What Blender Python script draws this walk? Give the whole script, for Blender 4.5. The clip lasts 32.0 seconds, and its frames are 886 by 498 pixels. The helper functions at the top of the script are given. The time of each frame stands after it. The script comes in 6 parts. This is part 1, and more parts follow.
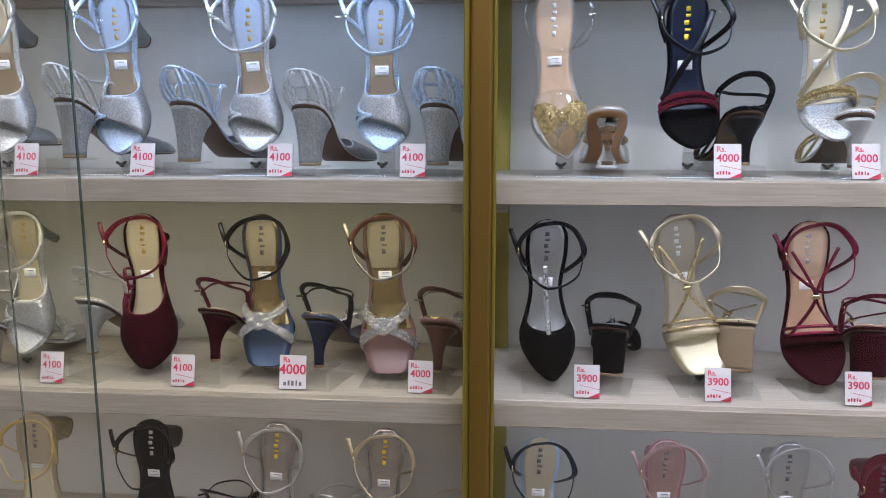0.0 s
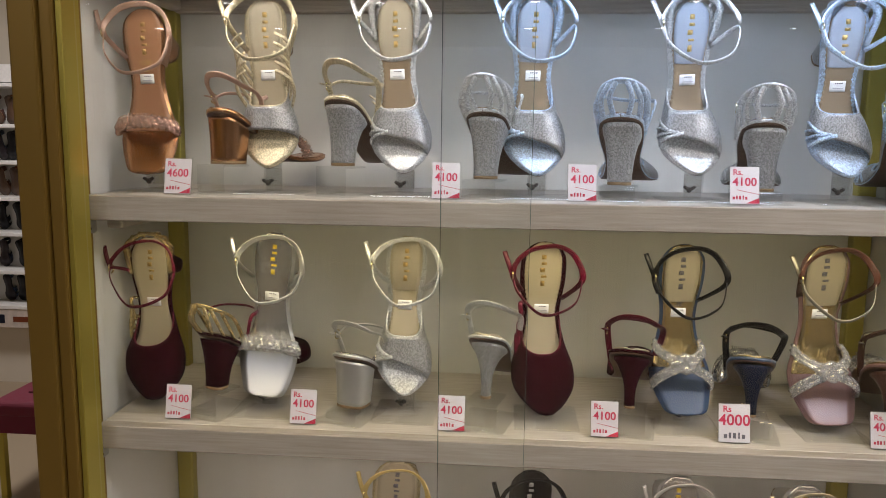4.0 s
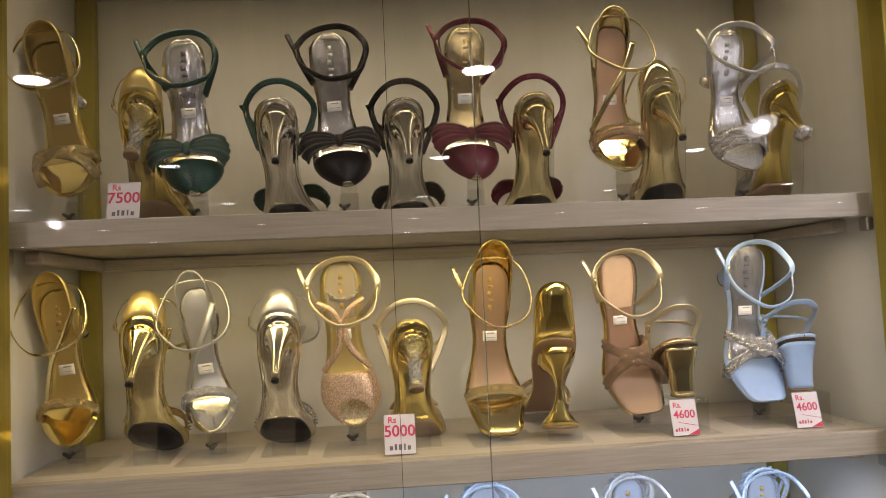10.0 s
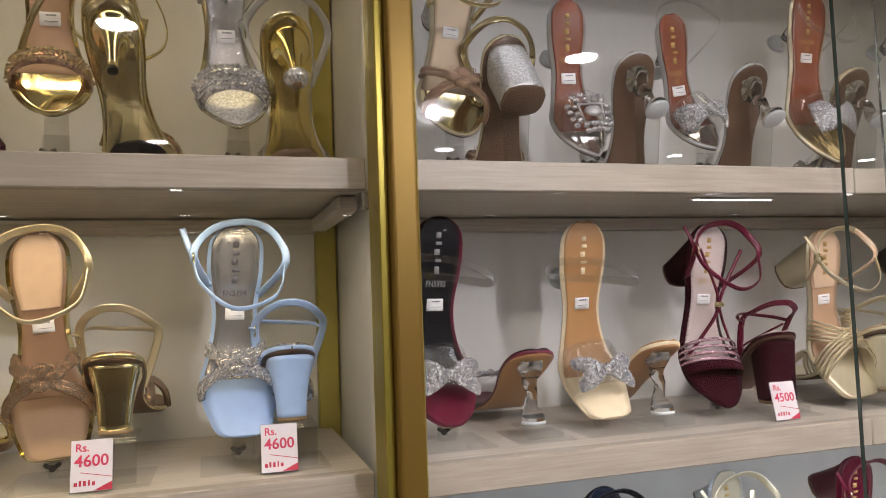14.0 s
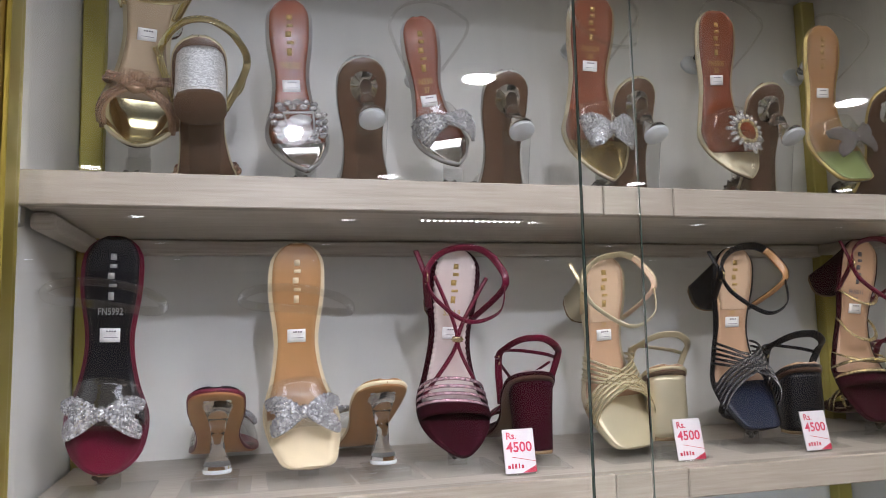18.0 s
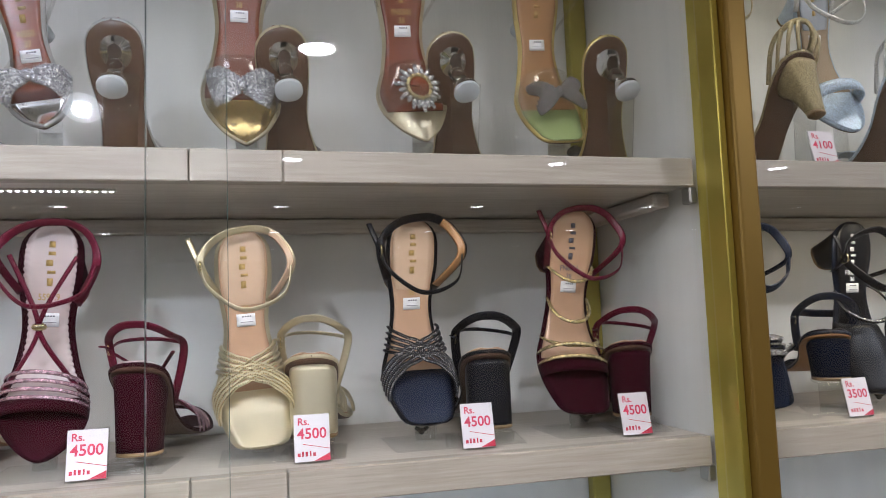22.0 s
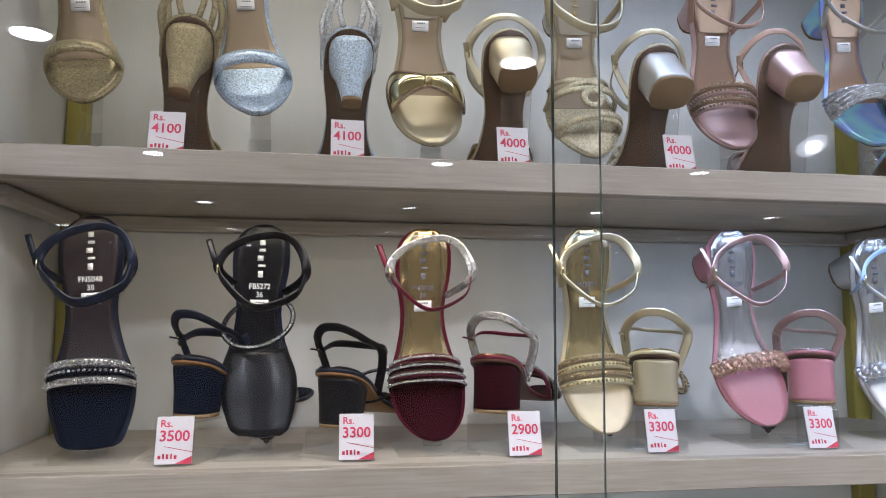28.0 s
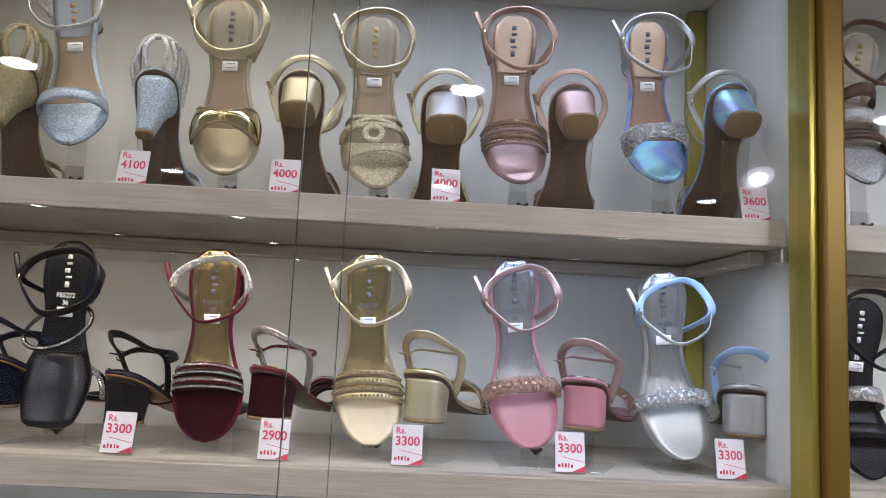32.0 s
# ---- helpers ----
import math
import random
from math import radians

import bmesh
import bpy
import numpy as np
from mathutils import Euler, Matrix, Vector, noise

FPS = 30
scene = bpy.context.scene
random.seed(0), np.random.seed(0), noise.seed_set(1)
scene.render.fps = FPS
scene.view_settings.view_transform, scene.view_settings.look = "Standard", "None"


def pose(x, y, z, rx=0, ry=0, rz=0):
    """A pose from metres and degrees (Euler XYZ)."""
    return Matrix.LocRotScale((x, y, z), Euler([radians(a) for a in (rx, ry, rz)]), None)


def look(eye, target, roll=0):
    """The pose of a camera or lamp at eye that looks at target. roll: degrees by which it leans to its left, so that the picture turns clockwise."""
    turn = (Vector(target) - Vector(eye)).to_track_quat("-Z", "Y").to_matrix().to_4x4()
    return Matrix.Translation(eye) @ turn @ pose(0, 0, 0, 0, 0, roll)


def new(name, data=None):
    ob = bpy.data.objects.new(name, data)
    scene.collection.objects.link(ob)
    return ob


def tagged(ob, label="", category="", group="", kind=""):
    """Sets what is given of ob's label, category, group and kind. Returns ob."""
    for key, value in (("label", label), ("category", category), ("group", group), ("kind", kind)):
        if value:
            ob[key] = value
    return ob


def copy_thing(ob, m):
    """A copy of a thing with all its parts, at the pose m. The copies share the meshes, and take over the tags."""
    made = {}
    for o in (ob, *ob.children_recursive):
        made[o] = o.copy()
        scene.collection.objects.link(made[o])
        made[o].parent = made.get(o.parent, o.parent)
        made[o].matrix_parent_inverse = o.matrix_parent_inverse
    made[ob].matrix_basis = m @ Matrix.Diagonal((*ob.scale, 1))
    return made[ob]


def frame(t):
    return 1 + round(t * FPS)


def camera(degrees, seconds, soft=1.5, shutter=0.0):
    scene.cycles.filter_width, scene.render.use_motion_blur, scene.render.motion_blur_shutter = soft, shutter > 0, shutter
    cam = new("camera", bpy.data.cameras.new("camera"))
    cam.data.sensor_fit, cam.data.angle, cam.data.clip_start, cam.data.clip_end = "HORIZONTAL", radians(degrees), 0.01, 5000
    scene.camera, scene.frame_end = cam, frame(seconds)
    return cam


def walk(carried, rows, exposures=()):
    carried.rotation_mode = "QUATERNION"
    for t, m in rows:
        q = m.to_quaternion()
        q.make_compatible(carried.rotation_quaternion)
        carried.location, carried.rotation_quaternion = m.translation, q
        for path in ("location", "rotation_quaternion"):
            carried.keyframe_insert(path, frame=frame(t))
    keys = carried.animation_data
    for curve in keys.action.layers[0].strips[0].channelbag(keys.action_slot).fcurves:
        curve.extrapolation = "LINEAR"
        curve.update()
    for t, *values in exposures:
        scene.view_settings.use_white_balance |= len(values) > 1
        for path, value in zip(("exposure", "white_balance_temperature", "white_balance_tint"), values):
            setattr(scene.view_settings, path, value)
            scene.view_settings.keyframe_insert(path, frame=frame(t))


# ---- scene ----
cam = camera(62.0, 32.0, soft=0.75)
METRES, EYE, TILT, LEAN, TURN = 4.0, 1.4, 0.0, 0.0, 4.8
ROWS = [
    (0.0, 0.0, 0.0, 0.0, -0.0, -9.07, 0.02),
    (0.5, -0.022, 0.0178, 0.0003, 2.48, -8.19, 0.17),
    (1.0, -0.0378, 0.0334, 0.0001, 2.44, -7.17, 0.32),
    (1.5, -0.0555, 0.0369, 0.001, 1.91, -6.62, 0.27),
    (2.0, -0.0804, 0.0337, 0.0036, 0.87, -6.5, -0.18),
    (2.5, -0.101, 0.0303, 0.0044, 0.32, -6.5, -0.75),
    (3.0, -0.118, 0.0293, 0.0026, -0.0, -6.81, -1.04),
    (3.5, -0.1352, 0.0269, 0.0016, 0.22, -7.06, -0.98),
    (5.5, -0.1648, 0.0411, 0.0128, -1.84, -11.97, 0.63),
    (6.0, -0.1712, 0.0441, 0.0331, -1.03, -11.18, 0.73),
    (6.5, -0.1752, 0.0497, 0.0544, -1.92, -7.4, 0.65),
    (7.0, -0.1743, 0.0468, 0.0753, -4.14, -3.23, 0.91),
    (7.5, -0.1688, 0.046, 0.0885, -6.73, -0.2, 1.79),
    (8.0, -0.1705, 0.0364, 0.099, -7.78, 1.56, 2.66),
    (8.5, -0.1726, 0.0287, 0.1078, -8.8, 2.88, 2.78),
    (9.0, -0.1748, 0.0257, 0.1105, -9.72, 3.94, 2.6),
    (9.5, -0.1729, 0.0244, 0.1109, -10.44, 3.94, 2.61),
    (10.0, -0.1706, 0.029, 0.1123, -9.81, 3.55, 2.65),
    (10.5, -0.1628, 0.0316, 0.1142, -8.16, 3.41, 2.14),
    (11.0, -0.1464, 0.0331, 0.1136, -7.23, 3.81, 1.29),
    (11.5, -0.1297, 0.0367, 0.1124, -7.6, 4.03, 0.54),
    (12.0, -0.1094, 0.0406, 0.1108, -8.69, 4.39, 0.27),
    (12.5, -0.0928, 0.0426, 0.1096, -11.21, 4.26, 0.58),
    (13.0, -0.0736, 0.0449, 0.1079, -15.08, 3.53, 1.13),
    (13.5, -0.056, 0.0521, 0.1046, -19.27, 3.39, 1.75),
    (14.0, -0.0434, 0.0657, 0.1047, -21.91, 3.62, 2.06),
    (14.5, -0.0322, 0.0687, 0.1052, -23.76, 5.16, 2.16),
    (15.0, -0.0087, 0.06, 0.1051, -22.61, 5.87, 1.55),
    (15.5, 0.0118, 0.0521, 0.1047, -20.22, 6.34, 0.83),
    (17.5, 0.0459, 0.0505, 0.0991, -19.22, 4.76, 0.27),
    (18.0, 0.0499, 0.0563, 0.1021, -19.77, 6.09, 1.31),
    (18.5, 0.0511, 0.0574, 0.1061, -20.38, 7.49, 1.75),
    (19.0, 0.067, 0.06, 0.1033, -19.73, 7.76, 1.33),
    (19.5, 0.0889, 0.0547, 0.1029, -17.33, 7.21, 0.66),
    (20.0, 0.1007, 0.0497, 0.1022, -15.45, 6.71, 0.64),
    (20.5, 0.114, 0.0459, 0.1013, -14.63, 6.45, 1.09),
    (21.0, 0.1346, 0.0411, 0.1004, -15.3, 6.0, 1.55),
    (21.5, 0.1469, 0.0392, 0.0992, -17.02, 5.37, 1.88),
    (22.0, 0.157, 0.0472, 0.0978, -19.06, 5.24, 2.08),
    (22.5, 0.1639, 0.0571, 0.1004, -19.97, 6.22, 2.13),
    (23.0, 0.1757, 0.0586, 0.1021, -19.04, 7.45, 1.77),
    (23.5, 0.2017, 0.0482, 0.1045, -16.53, 7.84, 1.08),
    (24.0, 0.2222, 0.0376, 0.1053, -14.3, 7.55, 0.56),
    (24.5, 0.2341, 0.0308, 0.1044, -13.49, 7.06, 0.27),
    (26.5, 0.2946, 0.051, 0.1019, -17.65, 7.11, 0.62),
    (27.0, 0.3226, 0.0395, 0.1034, -15.43, 6.81, 0.19),
    (27.5, 0.3462, 0.0308, 0.1012, -14.06, 6.24, -0.15),
    (28.0, 0.3663, 0.0269, 0.0987, -13.81, 5.47, -0.25),
    (28.5, 0.3825, 0.0314, 0.098, -14.55, 5.5, -0.38),
    (29.0, 0.3953, 0.0411, 0.1024, -14.74, 6.77, -0.88),
    (29.5, 0.4064, 0.0389, 0.102, -12.8, 7.6, -1.81),
    (30.0, 0.4175, 0.0198, 0.1027, -9.93, 7.8, -2.79),
    (30.5, 0.428, 0.0041, 0.1026, -7.38, 7.65, -3.39),
    (31.0, 0.4341, -0.0031, 0.103, -6.19, 7.6, -3.44),
    (31.5, 0.4418, -0.0041, 0.1023, -6.24, 7.3, -3.29),
    (32.0, 0.4512, -0.0069, 0.1004, -7.64, 6.83, -2.85),
]
walk(cam, [(t, pose(0, 0, EYE, TILT, LEAN, TURN) @ pose(METRES * x, METRES * y, METRES * z, 90 + pitch, roll, yaw)) for t, x, y, z, yaw, pitch, roll in ROWS],
     exposures=[(0.0, 0.03, 5450, 18), (3.0, 0.03, 5760, 17), (6.0, 0.22, 6350, 18), (9.0, 0.1, 6330, 21), (13.0, 0.03, 6300, 20), (18.0, 0.08, 5800, 17), (24.0, 0.18, 5560, 15), (26.5, 0.18, 5450, 16), (32.0, 0.14, 5680, 17)])

# ---- lights and world ----
world = bpy.data.worlds.new("world")
scene.world = world
world.use_nodes = True
world.node_tree.nodes["Background"].inputs[0].default_value = (0.9, 0.93, 1.0, 1)
world.node_tree.nodes["Background"].inputs[1].default_value = 0.05

CEIL = 2.455
POSTS = (-1.150, -0.030, 1.106, 2.258, 3.400)
LEVELS = (1.956, 1.653, 1.337, 1.035, 0.730, 0.425)
THICK, TOP, SHADE_EDGE = 0.031, 2.335, 2.245
FRONT, BACK, GLASS = 0.955, 1.240, 0.934
SPOT_AT = ((-2.07, -1.50), (0.28, 0.06), (2.65, -0.02))


def lamp(name, kind, m, energy, color, **extra):
    data = bpy.data.lights.new(name, kind)
    data.energy, data.color = energy, color
    if kind == "SPOT":
        data.spot_size, data.spot_blend, data.shadow_soft_size = radians(extra["angle"]), 0.6, extra["size"]
    if kind == "AREA":
        data.shape, data.size, data.size_y = extra["shape"], extra["size"], extra.get("size_y", extra["size"])
        data.spread = radians(extra.get("spread", 180))
    ob = new(name, data)
    ob.matrix_world = m
    return ob


WARM, WHITE, COOL = (1.0, 0.80, 0.56), (0.98, 0.98, 1.0), (0.70, 0.85, 1.0)
for sx, sy in SPOT_AT:
    lamp("spot_light", "AREA", look((sx, sy + 0.006, 2.230), (sx, sy + 0.70, 1.530)), 1.5 if sx > 2 else 2.1, WHITE, shape="DISK", size=0.034, spread=110)
for gx, watts, colr in ((-1.556, 3.2, (1.0, 0.88, 0.70)), (-0.396, 3.9, (1.0, 0.88, 0.70)), (0.764, 7.0, (1.0, 0.95, 0.88)), (1.924, 7.0, (1.0, 0.95, 0.88)), (3.084, 6.0, WHITE)):
    for gy, share in ((-0.13, 1.0), (-1.38, 0.06)):
        lamp("downlight_beam", "AREA", pose(gx, gy, CEIL - 0.007), watts * share, colr, shape="DISK", size=0.084, spread=170)
# added fill with no fixture behind it, brightens the rack and stool corner
lamp("left_fill_light", "AREA", look((-2.6, 2.9, CEIL - 0.02), (-2.6, 2.9, 0)), 26, (1.0, 0.95, 0.88), shape="DISK", size=0.5)
# strips under the front edge of each shelf: (bay, level above which the light falls, watts, colour)
STRIPS = [(0, 0, 0.60, (1.0, 0.81, 0.45)), (0, 1, 0.46, (1.0, 0.79, 0.32), 0.0, 0.6), (0, 1, 0.25, (1.0, 0.83, 0.48), 0.6, 1.0), (0, 2, 0.38, (1.0, 0.92, 0.74), 0.0, 0.42), (0, 2, 0.66, (0.66, 0.81, 1.0), 0.42, 1.0), (0, 3, 0.56, (1.0, 0.84, 0.42)), (0, 4, 0.34, WARM),
          (1, 0, 0.12, WHITE, 0.0, 0.5), (1, 0, 0.14, (1.0, 0.92, 0.74), 0.5, 1.0), (1, 1, 0.06, WHITE, 0.0, 0.5), (1, 1, 0.08, (1.0, 0.88, 0.66), 0.5, 1.0), (1, 2, 0.60, COOL), (1, 3, 0.40, WHITE), (1, 4, 0.36, WHITE),
          (2, 0, 0.44, (1.0, 0.90, 0.68), 0.0, 0.5), (2, 0, 0.46, (0.82, 0.90, 1.0), 0.5, 1.0), (2, 1, 0.36, (1.0, 0.84, 0.56), 0.0, 0.55), (2, 1, 0.30, (0.66, 0.82, 1.0), 0.55, 1.0), (2, 2, 0.26, COOL), (3, 0, 0.2, WHITE), (3, 1, 0.12, WHITE)]
for bay, lev, watts, colr, *part_of in STRIPS:
    zt = TOP if lev == 0 else LEVELS[lev - 1] - THICK
    xa, xb = POSTS[bay] + 0.06, POSTS[bay + 1] - 0.06
    if part_of:
        xa, xb = xa + (xb - xa) * part_of[0], xa + (xb - xa) * part_of[1]
    lamp("led_strip_light", "AREA", look(((xa + xb) / 2, 0.975, zt - 0.012), ((xa + xb) / 2, 1.13, zt - 0.26)), watts, colr,
         shape="RECTANGLE", size=xb - xa, size_y=0.030, spread=130)

# ---- materials ----


def srgb(h):
    v = [int(h[i:i + 2], 16) / 255 for i in (0, 2, 4)]
    return tuple(c / 12.92 if c < 0.04045 else ((c + 0.055) / 1.055) ** 2.4 for c in v)


def material(name, color, rough=0.5, metal=0.0, var=0.12, scale=60.0, bump=0.15, bscale=900.0, stretch=(1, 1, 1), **more):
    m = bpy.data.materials.new(name)
    m.use_nodes = True
    nt = m.node_tree
    p = nt.nodes["Principled BSDF"]
    col = color if not isinstance(color, str) else srgb(color)
    co = nt.nodes.new("ShaderNodeTexCoord")
    mp = nt.nodes.new("ShaderNodeMapping")
    mp.inputs["Scale"].default_value = stretch
    nt.links.new(co.outputs["Object"], mp.inputs["Vector"])
    n1 = nt.nodes.new("ShaderNodeTexNoise")
    n1.inputs["Scale"].default_value, n1.inputs["Detail"].default_value = scale, 4
    nt.links.new(mp.outputs[0], n1.inputs["Vector"])
    mix = nt.nodes.new("ShaderNodeMix")
    mix.data_type = "RGBA"
    mix.inputs["A"].default_value = (*[c * (1 - var) for c in col], 1)
    mix.inputs["B"].default_value = (*[min(1, c * (1 + var)) for c in col], 1)
    nt.links.new(n1.outputs["Fac"], mix.inputs["Factor"])
    nt.links.new(mix.outputs["Result"], p.inputs["Base Color"])
    p.inputs["Metallic"].default_value = metal
    rr = nt.nodes.new("ShaderNodeMapRange")
    rr.inputs["To Min"].default_value, rr.inputs["To Max"].default_value = max(0.02, rough * 0.8), min(1, rough * 1.25)
    nt.links.new(n1.outputs["Fac"], rr.inputs["Value"])
    nt.links.new(rr.outputs[0], p.inputs["Roughness"])
    if bump:
        n2 = nt.nodes.new("ShaderNodeTexNoise")
        n2.inputs["Scale"].default_value = bscale
        nt.links.new(mp.outputs[0], n2.inputs["Vector"])
        b = nt.nodes.new("ShaderNodeBump")
        b.inputs["Strength"].default_value, b.inputs["Distance"].default_value = bump, 0.001
        nt.links.new(n2.outputs["Fac"], b.inputs["Height"])
        nt.links.new(b.outputs[0], p.inputs["Normal"])
    for key, value in more.items():
        p.inputs[key.replace("_", " ")].default_value = value
    return m


def glitter(name, color, scale=760.0, lo=0.58, hi=1.4, metal=0.5, rough=0.34):
    """Coarse glitter cloth: flat flakes that face many ways, their sparkle also painted as bright and dark cells."""
    m = material(name, color, rough=rough, metal=metal, var=0.2, scale=90, bump=0)
    nt = m.node_tree
    p = nt.nodes["Principled BSDF"]
    co = nt.nodes.new("ShaderNodeTexCoord")
    vo = nt.nodes.new("ShaderNodeTexVoronoi")
    vo.inputs["Scale"].default_value = scale
    nt.links.new(co.outputs["Object"], vo.inputs["Vector"])
    b = nt.nodes.new("ShaderNodeBump")
    b.inputs["Strength"].default_value, b.inputs["Distance"].default_value = 0.9, 0.0016
    sp = nt.nodes.new("ShaderNodeMix")
    sp.data_type = "RGBA"
    col = srgb(color)
    sp.inputs["A"].default_value = (*[c * lo for c in col], 1)
    sp.inputs["B"].default_value = (*[min(1, c * hi) for c in col], 1)
    nt.links.new(sp.outputs["Result"], p.inputs["Base Color"])
    sep = nt.nodes.new("ShaderNodeSeparateColor")
    nt.links.new(sep.outputs[1], sp.inputs["Factor"])
    nt.links.new(vo.outputs["Color"], sep.inputs[0])
    nt.links.new(sep.outputs[0], b.inputs["Height"])
    nt.links.new(b.outputs[0], p.inputs["Normal"])
    return m


def glass(name, color=(1, 1, 1), rough=0.0, ior=1.45):
    m = bpy.data.materials.new(name)
    m.use_nodes = True
    p = m.node_tree.nodes["Principled BSDF"]
    p.inputs["Base Color"].default_value = (*color, 1)
    p.inputs["Transmission Weight"].default_value, p.inputs["Roughness"].default_value, p.inputs["IOR"].default_value = 1, rough, ior
    return m


def film(name, color, gloss, rough):
    """Thin clear plastic: it lets light straight through and shines a little."""
    m = bpy.data.materials.new(name)
    m.use_nodes = True
    nt = m.node_tree
    nt.nodes.remove(nt.nodes["Principled BSDF"])
    t, g, x = nt.nodes.new("ShaderNodeBsdfTransparent"), nt.nodes.new("ShaderNodeBsdfGlossy"), nt.nodes.new("ShaderNodeMixShader")
    t.inputs["Color"].default_value = (*color, 1)
    g.inputs["Roughness"].default_value = rough
    x.inputs[0].default_value = gloss
    nt.links.new(t.outputs[0], x.inputs[1])
    nt.links.new(g.outputs[0], x.inputs[2])
    nt.links.new(x.outputs[0], nt.nodes["Material Output"].inputs["Surface"])
    return m


def glow(name, color, strength):
    m = bpy.data.materials.new(name)
    m.use_nodes = True
    p = m.node_tree.nodes["Principled BSDF"]
    p.inputs["Emission Color"].default_value, p.inputs["Emission Strength"].default_value = (*color, 1), strength
    return m


def wood(name, a, bcol):
    """Whitewashed board: long grain along x."""
    m = material(name, a, rough=0.45, var=0.05, scale=6, bump=0.1, bscale=60, stretch=(0.6, 10, 10))
    nt = m.node_tree
    p = nt.nodes["Principled BSDF"]
    co = nt.nodes.new("ShaderNodeTexCoord")
    mp = nt.nodes.new("ShaderNodeMapping")
    mp.inputs["Scale"].default_value = (2.2, 60, 60)
    nt.links.new(co.outputs["Object"], mp.inputs["Vector"])
    n = nt.nodes.new("ShaderNodeTexNoise")
    n.inputs["Scale"].default_value, n.inputs["Detail"].default_value, n.inputs["Roughness"].default_value = 5, 6, 0.65
    nt.links.new(mp.outputs[0], n.inputs["Vector"])
    r = nt.nodes.new("ShaderNodeValToRGB")
    r.color_ramp.elements[0].position, r.color_ramp.elements[1].position = 0.3, 0.72
    r.color_ramp.elements[0].color, r.color_ramp.elements[1].color = (*srgb(bcol), 1), (*srgb(a), 1)
    nt.links.new(n.outputs["Fac"], r.inputs[0])
    nt.links.new(r.outputs[0], p.inputs["Base Color"])
    return m


M = {
    "white_wall": material("white_laminate", "d2d0c9", 0.5, var=0.085, scale=34, bump=0.25, bscale=260, stretch=(1, 1, 0.07)),
    "shelf": wood("whitewashed_wood", "c6beb2", "a79d8e"),
    # shelf wood again, darker: the front edge's weaker light is put into the colour
    "lipping": wood("shaded_front_wood", "a99e8f", "8d8273"),
    "gold_post": material("gold_painted_metal", "8f7230", 0.42, 0.5, var=0.1, scale=9, bump=0.05, bscale=300, stretch=(1, 1, 0.1)),
    "olive": material("gold_anodised_channel", "b9a94a", 0.32, 0.6, var=0.1, scale=7, bump=0.04, bscale=300, stretch=(1, 1, 0.1)),
    "corner_gold": material("gold_painted_strip", "a09440", 0.45, 0.2, var=0.12, scale=9, bump=0.05, bscale=300, stretch=(1, 1, 0.1)),
    "steel": material("steel", "b0aea8", 0.3, 0.9),
    "glass": glass("pane_glass", (0.985, 1.0, 0.99)),
    "edge": material("polished_glass_edge", "4a5a51", 0.12, 0, bump=0),
    "acrylic": film("acrylic", (0.95, 0.955, 0.95), 0.09, 0.05),
    "acrylic_base": film("acrylic_base", (0.955, 0.958, 0.955), 0.10, 0.05),
    "clear": film("clear_vinyl", (0.95, 0.95, 0.94), 0.11, 0.06),
    "crystal": film("moulded_clear_rim", (0.93, 0.94, 0.94), 0.26, 0.10),
    "clear_heel": glass("moulded_clear_plastic", (0.96, 0.97, 0.97), 0.03, 1.47),
    "screw": material("smoked_plastic", "3b372f", 0.35),
    "floor": material("beige_floor", "a39278", 0.35, var=0.08, scale=2, bump=0.03, bscale=40),
    "far_wall": material("far_wall_paint", "b3a99b", 0.7, var=0.06, scale=2, bump=0.04, bscale=90),
    "ceiling": material("ceiling_paint", "dcd6c8", 0.8, var=0.03, scale=2, bump=0.03, bscale=80),
    "paint": material("wall_paint", "d8cdb8", 0.7, var=0.03, scale=2, bump=0.04, bscale=90),
    "card": material("white_card", "cfcaca", 0.45, var=0.02, bump=0.03),
    "red": material("red_print", "c4264a", 0.5, var=0.03, bump=0),
    "crimson": material("crimson_print", "b01c38", 0.5, var=0.03, bump=0),
    "sticker": material("white_sticker", "e6e4e2", 0.5, var=0.05, scale=300),
    "ink": material("grey_print", "5d5a62", 0.6, bump=0),
    "lamp": glow("lit_lens", (1.0, 0.96, 0.9), 26),
    "spot": glow("lit_spot_lens", (1.0, 0.97, 0.93), 34),
    "spot_rim": glow("lit_reflector", (1.0, 0.97, 0.93), 4.5),
    "trim_white": material("white_ring", "e6e2da", 0.4),
    "led": glow("led_dots", (1.0, 0.97, 0.92), 7),
    "seat": material("maroon_fabric", "6b1c2e", 0.75, var=0.15, scale=40, bump=0.4, bscale=600),
    "blue_cloth": material("blue_cloth", "1c3fb8", 0.6),
    "banner": material("printed_banner", "c9bcae", 0.6, var=0.3, scale=30),
}
LEATHER = dict(black="101014", navy="141b2c", maroon="560c22", burgundy="5a0b24", blue="9dbcdc", pink="a8707a", mauve="7b5e5c", greyblue="34455f",
               tan="a0764a", nude="b08e70", brown="57402f", cream="d9c8a6", rust="743718", pinkgrey="b9a9a2", dark="2a2326", brownstrap="4a2c22", peach="bfa387", taupe="84664f", coppery="9a7052", white="dcdcd8", yellow="d8b81c", green="123f38", sage="8d9a62", sky="9fb9dd")
for key, value in LEATHER.items():
    M[key] = material(key + "_leather", value, 0.33, 0.0, var=0.1, scale=80, bump=0.05, bscale=1500, Coat_Weight=0.12, Coat_Roughness=0.15)
for key, value in dict(black_velvet="08080a", maroon_velvet="28040e", navy_velvet="0a1120").items():
    M[key] = material(key, value, 0.85, 0.0, var=0.25, scale=90, bump=0.06, bscale=1800, Sheen_Weight=0.02, Specular_IOR_Level=0.06)
